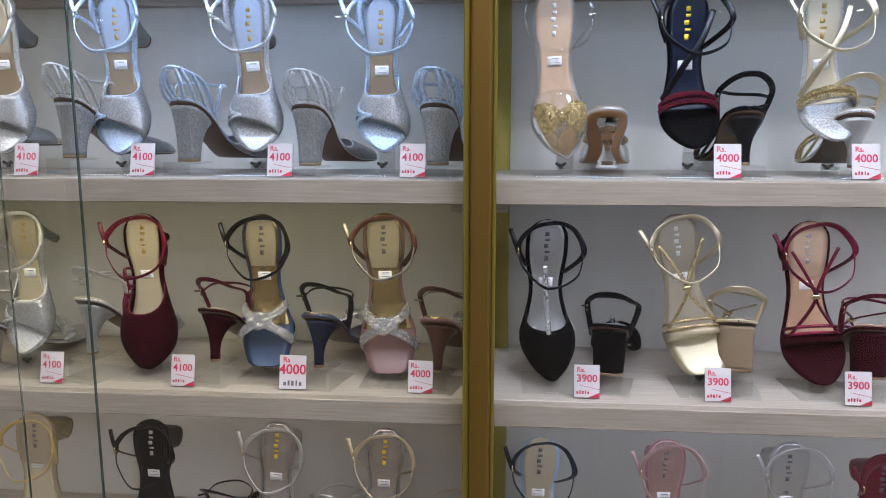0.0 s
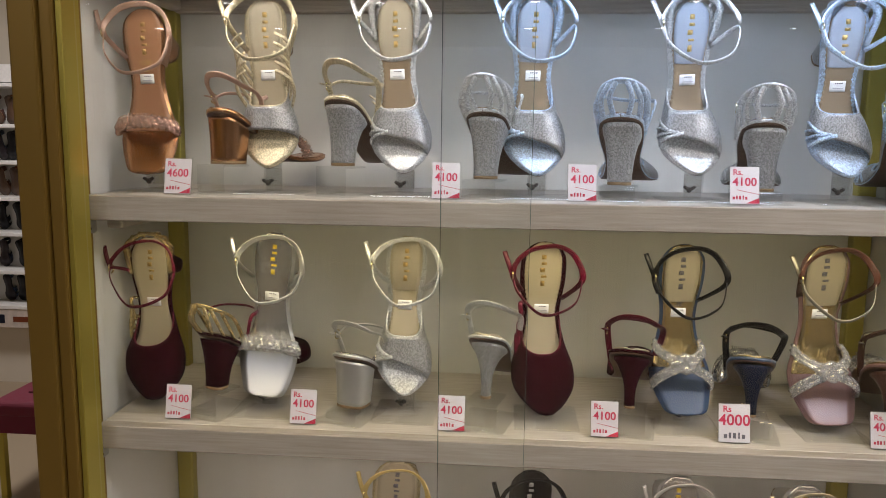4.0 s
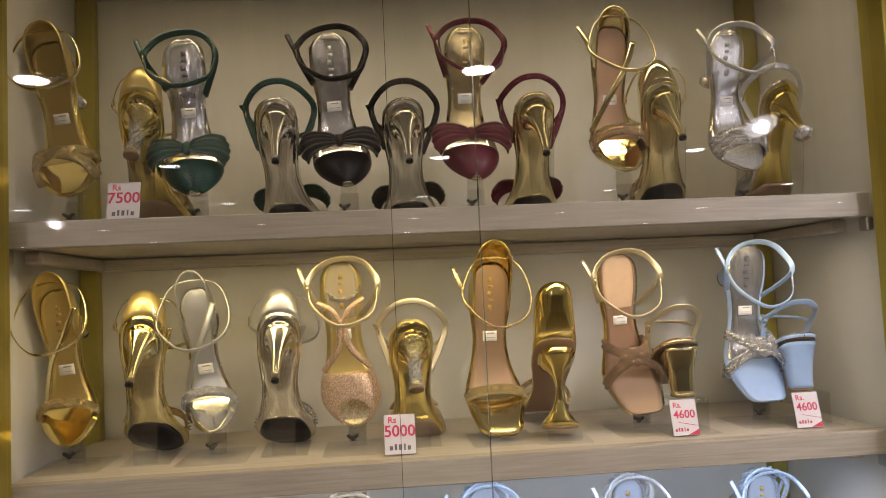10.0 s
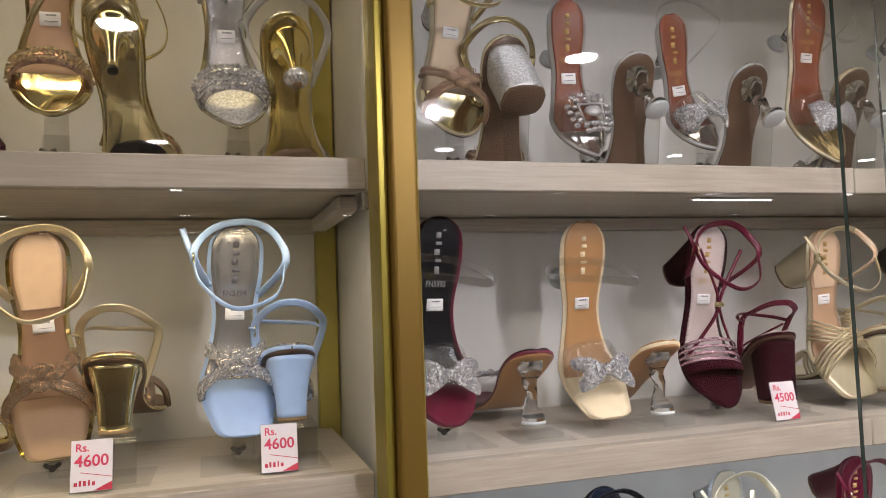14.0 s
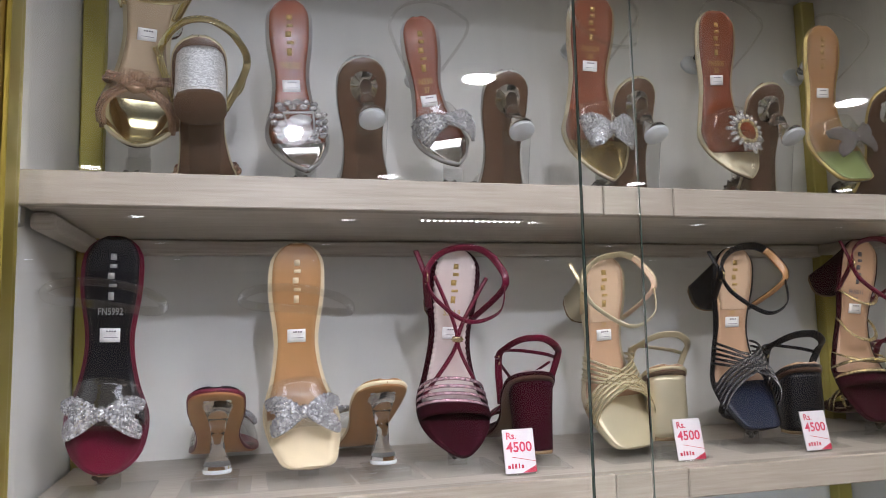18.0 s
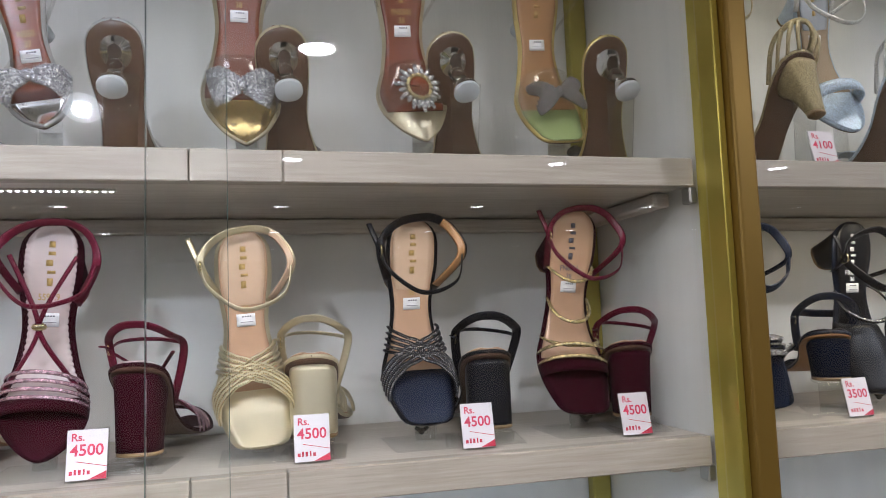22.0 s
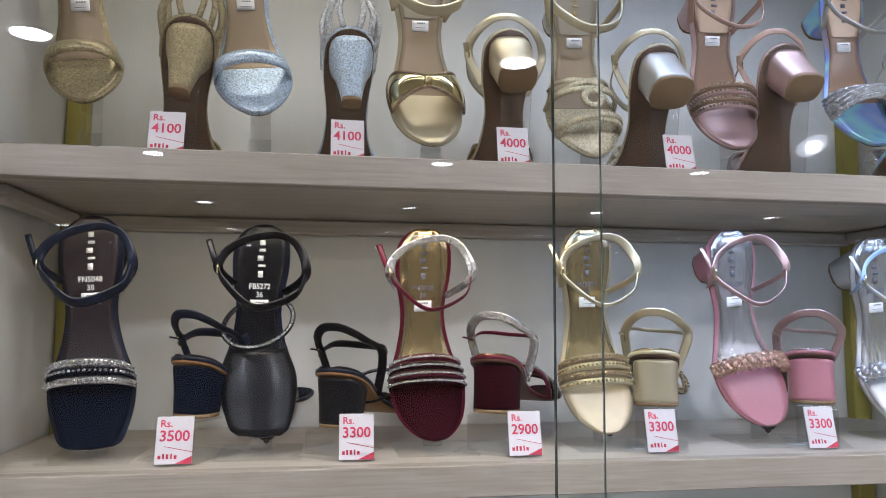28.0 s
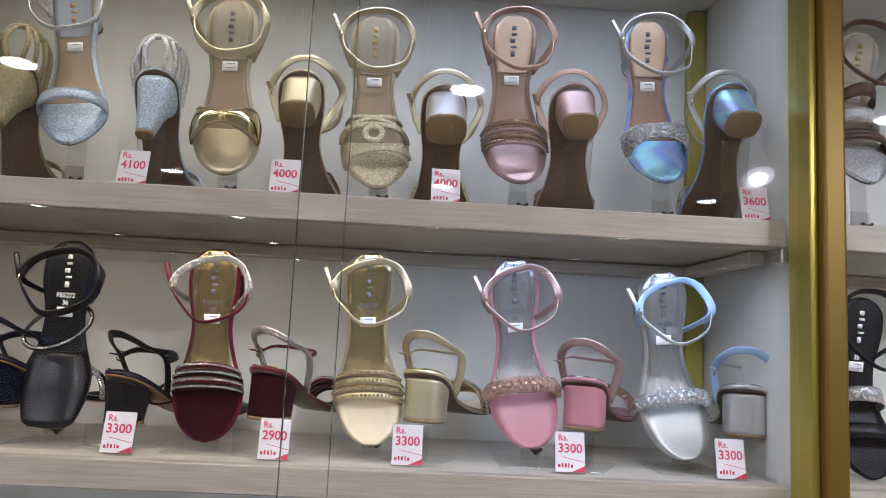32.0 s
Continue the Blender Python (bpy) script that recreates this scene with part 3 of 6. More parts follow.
def band(last, u0, u1, hgt, th=0.0022, skew=0.0, n=17, k=4):
    q = np.linspace(0, math.pi, n)
    P = [last.arch(np.full(n, u) + skew * np.cos(q), q, hgt + 0.003 * math.sin(math.pi * i / (k - 1))) for i, u in enumerate(np.linspace(u0, u1, k))]
    return sheet("band", P, th)


def band_points(last, u0, u1, hgt, rows, count, skew=0.0, out=0.002):
    pts = []
    for i in range(rows):
        u = u0 + (u1 - u0) * ((i + 0.5) / rows)
        q = np.linspace(0.12, math.pi - 0.12, count) + (0.5 * math.pi / count if i % 2 else 0)
        pts += list(last.arch(np.full(count, u) + skew * np.cos(q), q, hgt + 0.002, out))
    return pts


def strand(last, ua, ub, hgt, r, qa=0.0, qb=math.pi, sway=0.0, n=19, flat=0.5):
    q = np.linspace(qa, qb, n)
    f = (q - qa) / (qb - qa)
    P = last.arch(ua + (ub - ua) * f + sway * np.sin(math.pi * f), q, hgt)
    return tube("strand", P, r, 6, flat=flat)


def lump(name, c, rx, ry, rz, n=10, m=7, ripple=0.0):
    a = np.linspace(0, 2 * math.pi, n, endpoint=False)
    R = []
    for f in np.linspace(-0.5, 0.5, m):
        cc = max(math.cos(f * math.pi), 0.05)
        k = 1 + ripple * np.cos(4 * a)
        R.append(np.stack([c[0] + rx * cc * np.cos(a) * k, c[1] + ry * cc * np.sin(a) * k, np.full(n, c[2] + rz * math.sin(f * math.pi))], -1))
    return loft(name, R)


HEELS = {"block": ((.0245, .0225, .027), (.0228, .0200, .026), (.0215, .0185, .024), 3.4),
         "wideblock": ((.0250, .0235, .029), (.0248, .0225, .027), (.0250, .0215, .025), 3.2),
         "flare": ((.0245, .0235, .027), (.0175, .0150, .022), (.0150, .0120, .018), 3.4),
         "slim": ((.0240, .0235, .027), (.0098, .0100, .017), (.0072, .0070, .013), 2.4),
         "stiletto": ((.0225, .0240, .028), (.0085, .0090, .016), (.0050, .0050, .012), 2.0),
         "spool": ((.0155, .0150, .026), (.0062, .0062, .023), (.0142, .0140, .022), 2.2),
         "taper": ((.0245, .0235, .027), (.0165, .0150, .022), (.0105, .0090, .018), 3.0),
         "hour": ((.0250, .0240, .027), (.0040, .0070, .022), (.0245, .0200, .026), 2.6),
         "curve": ((.0240, .0235, .027), (.0070, .0075, .024), (.0095, .0090, .018), 2.0)}


def heel_mesh(last, kind):
    a0, a1, a2, ex = HEELS[kind]
    n = 20
    ang = np.linspace(0, 2 * math.pi, n, endpoint=False)
    cs, sn = np.cos(ang), np.sin(ang)
    den = (np.abs(cs) ** ex + np.abs(sn) ** ex) ** (1 / ex)
    rings = []
    for f in np.linspace(0, 1, 13):
        if kind == "spool":
            v = [np.interp(f, (0, .10, .28, .5, .75, .93, 1), (x0, x0 * .8, x1 * 1.35, x1, x1 * 1.25, x2 * .95, x2)) for x0, x1, x2 in zip(a0, a1, a2)]
        elif kind == "stiletto":
            v = [x2 + (x0 - x2) * (1 - f) ** 2.6 for x0, x2 in zip(a0, a2)]
        else:
            v = [x0 * (1 - f) * (1 - 2 * f) + 4 * x1 * f * (1 - f) + x2 * f * (2 * f - 1) for x0, x1, x2 in zip(a0, a1, a2)]
        row = np.stack([v[0] * cs / den, v[2] + v[1] * sn / den, np.zeros(n)], -1)
        seat = last.z(np.clip(row[:, 1] / last.L, 0, 1)) - last.t * 0.8 - 0.003
        row[:, 2] = seat * (1 - f) + 0.004 * f
        rings.append(row)
    return loft("heel", rings), (a2, ex)


def conform(last, body, y, size, name="size_print"):
    """Writing laid on the heel seat, its head towards the back of the shoe."""
    V, F = text_points(body)
    P = np.stack([-V[:, 0] * size, y - V[:, 1] * size], -1)
    return mesh_of(name, np.stack([P[:, 0] + last.c(P[:, 1] / last.L), P[:, 1], last.z(P[:, 1] / last.L) + 0.0031], -1), F, False)


def patch(last, x0, x1, y0, y1, up=0.0030, nx=4, ny=4, th=0.0004):
    P = []
    for y in np.linspace(y0, y1, ny):
        u = y / last.L
        P.append([(float(last.c(u)) + x, y, float(last.z(u)) + up) for x in np.linspace(x0, x1, nx)])
    return sheet("patch", P, th)


def shoe(s, side, length, label):
    """A ladies' shoe from the description s, standing at the origin with its heel at the back."""
    last = Last(length, s["h"], s.get("toe", "r"), side, s.get("plat", 0.006))
    root = thing(s.get("name", "sandal"), label, s.get("cat", "sandal"), "display shoes")
    up, line = s["up"], s.get("line", s["up"])
    U = np.concatenate([[0, .006, .02, .045, .08], np.linspace(.12, .88, 20), [.92, .95, .975, .99, 1.0]])
    w, c, z = last.w(U), last.c(U), last.z(U)
    t = 0.005 + 0.0 * U + (last.t - 0.006) * np.clip((U - 0.5) / 0.2, 0, 1)
    t = np.minimum(t, z - 0.0005)
    ex = np.array((-.96, -1, -1, -.93, .93, 1, 1, .96))
    ez = np.array((0, -.22, -.8, -1, -1, -.8, -.22, 0))
    rings = np.stack([c[:, None] + ex * w[:, None], np.repeat((U * last.L)[:, None], 8, 1), z[:, None] + ez * t[:, None]], -1)
    if s.get("shell"):
        deep = np.interp(U, (0, .05, .2, .35, .5, .66, .8, .95, 1), (.006, .012, .020, .018, .014, .010, .009, .007, .004))
        deep = np.minimum(deep, np.maximum(z - 0.002, 0.002))
        a = np.linspace(0, math.pi, 11)
        rings = np.stack([c[:, None] - w[:, None] * np.cos(a), np.repeat((U * last.L)[:, None], 11, 1), z[:, None] - deep[:, None] * np.sin(a) ** 0.7], -1)
        part("outsole", loft("outsole", rings[:, ::-1]), s["shell"], root, "mirror-plated arch")
        v = np.linspace(0.55, 0.975, 18)
        tw = np.maximum(last.w(v) - 0.005, 0.001) * np.clip(1 - (1 - np.clip((v - 0.545) / 0.07, 0, 1)) ** 2, 0.05, 1) ** 0.5
        P = [[(float(last.c(x)) + g * b, x * last.L, float(last.z(x)) - np.interp(x, (.5, .6, .8, .95, 1), (.0142, .0122, .0100, .0080, .005)) - 0.001 + 0.0035 * g * g) for g in np.linspace(-1, 1, 7)] for x, b in zip(v, tw)]
        part("tread", sheet("tread", P, 0.0016), s.get("treadmat", "black"), root, "black rubber tread")
    else:
        part("outsole", loft("outsole", rings[:, ::-1]), s.get("sole", "brown"), root)
    # covered edge of the sole and the bed
    rim = np.stack([c[:, None] + np.array((-1.03, -1.03, 1.03, 1.03)) * (w[:, None] + 0.0004), np.repeat((U * last.L)[:, None], 4, 1),
                    z[:, None] + np.array((-0.0030, 0.0012, 0.0012, -0.0030))], -1)
    part("sole_edge", loft("sole_edge", rim[:, ::-1]), s.get("edge", up), root)

    def bed(u0, u1, inset, lift, mat, name, lab="", wavy=False):
        uu = np.concatenate([[0, .01, .03, .06], np.linspace(.1, .9, 24 if not wavy else 150), [.94, .97, .99, 1.0]])
        uu = u0 + (u1 - u0) * uu
        if u0 == 0:
            uu[0] = 0.012
        if u1 == 1:
            uu[-1] = 0.988
        a = np.linspace(-1, 1, 9)
        ww = np.maximum(last.w(uu) - inset - (0.0016 * (1 - np.abs(np.cos(uu * last.L / 0.0052 * math.pi))) if wavy else 0), 0.0006)
        P = np.stack([last.c(uu)[:, None] + a * ww[:, None], np.repeat((uu * last.L)[:, None], 9, 1),
                      (last.z(uu) + lift)[:, None] + 0.0016 * (np.abs(a) ** 3) * np.clip((0.72 - uu) / 0.3, 0, 1)[:, None]], -1)
        return part(name, sheet(name, P, 0.0014), mat, root, lab)

    cut = s.get("cut", 0.70)
    ins = bed(0.0, cut, 0.0030 + (0.0012 if s.get("wavy") else 0), 0.0018, s["ins"], "insole", "", s.get("wavy", False))
    if not s.get("wavy"):
        ys = np.arange(0.010, 0.40 * last.L, 0.0042)
        pts = [(float(last.c(y / last.L)) + sd * (float(last.w(y / last.L)) - 0.0058), y, float(last.z(y / last.L)) + 0.0036) for sd in (-1, 1) for y in ys]
        part("stitching", gems("stitching", pts, 0.0008, 2), s.get("thread", "pad_champ"), ins, "row of pale stitches")
    bed(cut, 1.0, 0.0022, 0.0019, s.get("bed", up), "toe_bed")
    if s.get("pad"):
        bed(0.02, 0.32, 0.0062, 0.0030, s["pad"], "heel_pad")
    logo = {"gold": "gilt_print"}.get(s.get("logo", "ink"), s.get("logo", "ink"))
    # maker's mark as plain strokes, and the white price label
    y0 = 0.0175
    if logo:
        up_by = 0.0042 if s.get("pad") else 0.0030
        strokes = []
        for xa, xb, ya, yb in ((-3.5, 3.0, 0, 3.4), (-4.6, 3.0, 5.6, 7.6), (-2.4, 4.6, 10, 13.2), (-5.4, 3.0, 15.6, 17.2), (-3.0, 3.0, 19.6, 23.6)):
            strokes.append(patch(last, xa * 0.0009, xb * 0.0009, y0 + ya * 0.00158, y0 + yb * 0.00158, up_by, 2, 3, 0.0002))
        part("makers_mark", joined("makers_mark", strokes), logo, ins, "plain printed maker's mark")
        if s.get("code"):
            part("model_print", conform(last, s["code"], 0.0660, 0.0075, "model_print"), logo, ins)
        if s.get("num"):
            part("size_print", conform(last, s["num"], 0.0740, 0.0075), logo, ins)
    if s["ins"] in ("gel", "gelgold"):
        for inset, u1 in ((0.0052, 0.62), (0.0095, 0.30)):
            uu = np.linspace(0.035 + inset, u1, 26)
            ww = np.maximum(last.w(uu) - inset, 0.002)
            rail = np.concatenate([np.stack([last.c(uu) + ww, uu * last.L, last.z(uu) + 0.0036], -1)[::-1], np.stack([last.c(uu) - ww, uu * last.L, last.z(uu) + 0.0036], -1)])
            part("gel_rim", tube("gel_rim", rail, 0.0015, 6, flat=0.7), "crystal", ins, "raised clear rim of the gel insole")
    if side > 0:
        part("price_label", patch(last, -0.0100, 0.0095, 0.0765, 0.0875, 0.0032), "sticker", ins, "small white price label")
        part("label_print", joined("label_print", [patch(last, -0.0060 + 0.0026 * i, -0.0043 + 0.0026 * i, 0.0785, 0.0797, 0.0037, 2, 2) for i in range(4)] + [patch(last, -0.0075, 0.0055, 0.0838, 0.0842, 0.0037, 3, 2)]), "ink", ins)
    # heel
    hk = s.get("heel", "block")
    me, (tip, ex) = heel_mesh(last, hk)
    heel = part("heel", me, s.get("heelmat", up), root)
    a = np.linspace(0, 2 * math.pi, 16, endpoint=False)
    den = (np.abs(np.cos(a)) ** ex + np.abs(np.sin(a)) ** ex) ** (1 / ex)
    R = [np.stack([(tip[0] - i) * np.cos(a) / den, tip[2] + (tip[1] - i) * np.sin(a) / den, np.full(16, zz)], -1) for zz, i in ((0.0, 0.0006), (0.0005, 0.0), (0.0042, 0.0))]
    part("heel_tip", loft("heel_tip", R[::-1]), s.get("tip", "frost" if hk == "spool" else "tip"), heel)
    if s.get("ball"):
        part("heel_ball", lump("heel_ball", (0, tip[2], 0.010), 0.013, 0.013, 0.010, 14, 9), "gem", heel, "sparkling faceted ball")
    if s.get("heelgems"):
        pts = []
        for f in np.linspace(0.04, 0.95, 24):
            a0, a1, a2, _ = HEELS[hk]
            v = [x0 * (1 - f) * (1 - 2 * f) + 4 * x1 * f * (1 - f) + x2 * f * (2 * f - 1) for x0, x1, x2 in zip(a0, a1, a2)]
            pts += [(1.04 * v[0] * math.cos(q), v[2] + 1.04 * v[1] * math.sin(q), last.h * (1 - f)) for q in np.linspace(0, 2 * math.pi, 18, endpoint=False) + f * 3]
        part("rhinestones", gems("rhinestones", pts, 0.0023, 5), "gem", heel, "dense small rhinestones")
    if hk == "spool":
        for sd in (-1, 1):
            part("rivet", lump("rivet", (sd * 0.011, 0.020, float(last.z(0.09)) - 0.0055), 0.0034, 0.0034, 0.0022, 8, 5), "silver", root, "small bright rivet")
    upper(s, last, root, side)
    ankle(s, last, root, side)
    return root, last


def upper(s, last, root, side):
    up, kind = s["up"], s.get("vamp", "bands")
    trim = s.get("trim", up)
    v0, v1, hg = s.get("v0", 0.70), s.get("v1", 0.83), s.get("vh", 0.036)
    n = 21
    q = np.linspace(0, math.pi, n)
    top = lambda u, h=hg, o=0.003: last.arch(np.array([u]), np.array([math.pi / 2]), h, o)[0]
    if kind in ("pump", "peep"):
        u_in, u_side = s.get("throat", 0.70), s.get("quarter", 0.50)
        start = u_in - (u_in - u_side) * (1 - np.sin(q)) ** 1.1
        end = np.full(n, 0.992) if kind == "pump" else 0.985 - 0.13 * np.sin(q) ** 1.5
        P = []
        for f in np.linspace(0, 1, 16):
            u = start + (end - start) * f
            hh = hg * (1 - 0.78 * np.clip((u - u_in) / (1 - u_in), 0, 1) ** (1.9 if kind == "pump" else 1.2)) * np.clip(0.35 + 0.65 * (u - u_side) / (u_in - u_side), 0.35, 1)
            P.append(last.arch(u, q, hh))
        vamp = part("vamp", sheet("vamp", P, 0.0022), s.get("vampmat", up), root)
        P = np.array(P)
        part("topline", tube("topline", P[0], 0.0013, 6), s.get("line", trim), vamp)
        if s.get("overlay"):
            R = P[0:8].copy()
            R[:, :, 2] += 0.0022
            part("overlay", sheet("overlay", R[:, 6:n - 1] if side > 0 else R[:, 1:n - 6], 0.0016), s["overlay"], vamp)
        if s.get("strips"):
            # short strips along one side of the open waist
            for i in range(s["strips"]):
                ua = u_side + 0.02 + 0.055 * i - 0.06
                sd = side
                a = last.point(ua - 0.03, sd * 1.0, 0.001)
                m = last.point(ua, sd * 1.0, 0.016) + np.array((sd * 0.005, 0, 0))
                b = last.arch(np.array([ua + 0.12]), np.array([0.45 if sd > 0 else math.pi - 0.45]), hg * 0.9)[0]
                part("side_strip", tube("side_strip", spline([a, m, b], 12), 0.0030, 6, flat=0.45), trim, root)
        if s.get("pleats"):
            for i in range(s["pleats"]):
                f = (i + 0.5) / s["pleats"]
                lo, hi = last.arch(np.linspace(u_in - 0.02, 0.86 + 0.05 * f, 12), np.full(12, 0.35 + 2.4 * f), hg * 0.92, 0.003).T, None
                part("pleat", tube("pleat", lo.T, np.linspace(0.0045, 0.0022, 12), 6, flat=0.5), s.get("trim", up), root)
    if kind == "slant":
        # a broad band whose lower edge runs aslant, with short strips on the open side
        u_in, u_side = s.get("throat", 0.65), s.get("quarter", 0.54)
        qs = q if side > 0 else math.pi - q
        start = u_in - (u_in - u_side) * (1 - np.sin(q)) ** 1.3
        lo, hi = s.get("slope", (0.67, 0.87))
        end = lo + (hi - lo) * (qs / math.pi) ** 0.8
        P = []
        for f in np.linspace(0, 1, 9):
            u = start + (np.maximum(end, start + 0.004) - start) * f
            hh = hg * (1 - 0.75 * np.clip((u - u_in) / (1 - u_in), 0, 1)) * np.clip(0.35 + 0.65 * (u - u_side) / (u_in - u_side), 0.35, 1)
            P.append(last.arch(u, q, hh))
        vamp = part("vamp", sheet("vamp", P, 0.0022), s.get("vampmat", up), root)
        part("topline", tube("topline", P[0], 0.0014, 6), s.get("line", trim), vamp)
        for i in range(s.get("strips", 0)):
            qa, qb = 0.03, 0.75 + 0.16 * i
            f = np.linspace(0, 1, 12)
            qq = qa + (qb - qa) * f
            u1 = lo + (hi - lo) * (qb / math.pi) ** 0.8
            u0 = 0.60 + 0.060 * i
            row = last.arch(u0 + (u1 - 0.012 - u0) * f ** 1.3, qq if side > 0 else math.pi - qq, hg * 0.9, 0.001)
            part("side_strip", tube("side_strip", row, 0.0026, 6, flat=0.55), trim, root)
    if kind == "bands":
        k, gap = s.get("n", 3), s.get("gap", 0.004)
        wd = (v1 - v0 - gap * (k - 1)) / k
        for i in range(k):
            a = v0 + i * (wd + gap)
            b = part("toe_strap", band(last, a, a + wd, hg - 0.004 * i, 0.0022, s.get("skew", 0) * side), trim if i % 2 == 0 or s.get("mono") else up, root)
        if s.get("stones"):
            rows = s.get("rows", 3)
            pts = []
            for i in range(k):
                a = v0 + i * (wd + gap)
                pts += band_points(last, a, a + wd, hg - 0.004 * i + 0.0012, max(1, round(rows / k)), s.get("count", 26), s.get("skew", 0) * side)
            part("rhinestones", gems("rhinestones", pts, s.get("gemr", 0.0024 if k < 3 else 0.0018), 3), s["stones"], root, "rows of small rhinestones")
    if kind == "bands":
        for uu, sw in s.get("loops", ()):
            part("chain_strap", strand(last, uu, uu, 0.032, 0.0026, 0.02, math.pi - 0.02, sw), s.get("lace", trim), root)
    if s.get("chain_ring"):
        a = np.linspace(0, 2 * math.pi, 36, endpoint=False)
        P = np.stack([side * 0.002 + 0.036 * np.cos(a), s["chain_ring"] * last.L + 0.034 * np.sin(a) + 0.006 * side * np.cos(a), float(last.z(s["chain_ring"])) + 0.020 + 0.016 * np.sin(a)], -1)
        ring = part("instep_strap", tube("instep_strap", P, 0.0028, 6, True, 0.5), up, root)
        part("rhinestones", gems("rhinestones", spline(P[2:22], 60) + np.array((0, 0, 0.0022)), 0.0015, 31), "gem", ring, "line of small stones")
    if kind == "braid":
        # three plaited strands that run aslant over one another
        for i in range(13):
            for d in (-1, 0, 1):
                qq = 0.12 + (math.pi - 0.24) * (i + 0.33 * (d + 1)) / 12.7
                p = last.arch(np.array([(v0 + v1) / 2 + d * 0.021]), np.array([qq]), hg, 0.0035 if d == 0 else 0.002)[0]
                part("braid_strand", lump("braid_strand", p, 0.0058, 0.0058, 0.0040, 8, 5, 0.06), trim, root)
        if s.get("stones"):
            part("rhinestones", gems("rhinestones", band_points(last, v0 - 0.010, v1 + 0.010, hg, 6, 30, 0, 0.0052), 0.0013, 4), s["stones"], root, "small rhinestones on the braid")
    if kind == "cross":
        k = s.get("n", 3)
        for sd in (0, 1):
            for i in range(k):
                o = (i - (k - 1) / 2) * 0.026
                ua, ub = (v0 - 0.01 + o, v1 + 0.01 + o)
                if sd:
                    ua, ub = ub, ua
                part("toe_strap", strand(last, ua, ub, hg + 0.002 * sd - 0.001 * i, s.get("r", 0.0026)), trim if (i + sd) % 2 else s.get("trim2", trim), root)
        if s.get("knot", True):
            c = top((v0 + v1) / 2)
            part("knot", lump("knot", c, 0.010, 0.009, 0.005, 12, 7, 0.12), trim, root)
        if s.get("stones"):
            pts = []
            for sd in (0, 1):
                for i in range(k):
                    if s.get("trim2") and (i + sd) % 2:
                        continue
                    o, qa = (i - (k - 1) / 2) * 0.026, np.linspace(0.10, math.pi - 0.10, 48)
                    ua, ub = (v0 - 0.01 + o, v1 + 0.01 + o) if not sd else (v1 + 0.01 + o, v0 - 0.01 + o)
                    pts += list(last.arch(ua + (ub - ua) * qa / math.pi, qa, hg + 0.002 * sd - 0.001 * i, 0.5 * s.get("r", 0.0026) + 0.0006))
            part("rhinestones", gems("rhinestones", pts, 0.0015, 6), s["stones"], root, "small rhinestones along the straps")
    if kind == "weave":
        # two fans of cords that plait over the middle of the foot
        k, mid = s.get("n", 5), s.get("mid", 0.665)
        f = np.linspace(0, 1, 27)
        for sd in (-1, 1):
            for i in range(k):
                o = i - (k - 1) / 2
                u = mid + sd * 0.135 * (f - 0.5) * 2 * (0.75 + 0.25 * np.abs(2 * f - 1)) + o * (0.0215 + 0.006 * np.abs(2 * f - 1))
                over = 0.0022 * np.sin((f - 0.5) * 34 + math.pi * (i + (sd > 0))) * np.exp(-((f - 0.5) / 0.17) ** 2)
                row = last.arch(u, 0.06 + (math.pi - 0.12) * f, hg + 0.001, 0.002 + over)
                cord = part("toe_strap", tube("toe_strap", row, 0.0022, 6, flat=0.7), trim, root)
                fine = spline(row, 58)
                part("rhinestones", gems("rhinestones", [r + np.array((0, 0.0010, 0.0014)) for r in fine], 0.0010, 20 + i), s["stones"], cord, "fine line of stones")
    if s.get("side_straps"):
        # thin straps that cross the waist and stand off on both sides
        for i in range(s["side_straps"]):
            u0 = 0.30 + 0.045 * i
            for sd in (-1, 1):
                P = spline([last.point(u0 + 0.10, sd * 0.95, -0.001), last.point(u0 + 0.04, sd * 1.45, 0.016), last.point(u0 - 0.01, sd * 1.50, 0.030), last.point(u0 - 0.03, sd * 0.85, 0.040)], 14)
                part("side_strap", tube("side_strap", P, 0.0026, 6, flat=0.5), trim, root)
    if kind == "knot":
        for i, (ua, ub, sw) in enumerate(((v0 - 0.13, v1 + 0.02, 0.03), (v0 - 0.10, v1 + 0.05, 0.03), (v1 + 0.02, v0 - 0.13, 0.03), (v1 + 0.05, v0 - 0.10, 0.03))):
            part("toe_strap", strand(last, ua, ub, hg + 0.002 * (i % 2), 0.0040, sway=sw, flat=0.6), trim, root)
            if s.get("stones"):
                f = np.linspace(0.03, 0.97, 46)
                pts = [last.arch(np.full(46, o) + ua + (ub - ua) * f + sw * np.sin(math.pi * f), math.pi * f, hg + 0.002 * (i % 2), 0.0030 - 40 * abs(o) * 0.002) for o in (-0.011, 0.0, 0.011)]
                part("rhinestones", gems("rhinestones", np.concatenate(pts), 0.0011, 12 + i), s["stones"], root, "rows of small rhinestones")
        c = top((v0 + v1) / 2 - 0.01, hg + 0.002)
        for k, (dx, dy) in enumerate(((-0.011, 0), (0.011, 0), (0, -0.008), (0, 0.008))):
            part("knot_loop", lump("knot_loop", c + np.array((dx, dy, 0)), 0.0095, 0.0066, 0.0055, 12, 7, 0.10), trim, root)
        if s.get("stones"):
            pts = [c + np.array((dx, dy, 0.0062)) for dx in np.linspace(-0.015, 0.015, 11) for dy in np.linspace(-0.010, 0.010, 8)]
            part("rhinestones", gems("rhinestones", pts, 0.0011, 8), s["stones"], root, "small rhinestones on the knot")
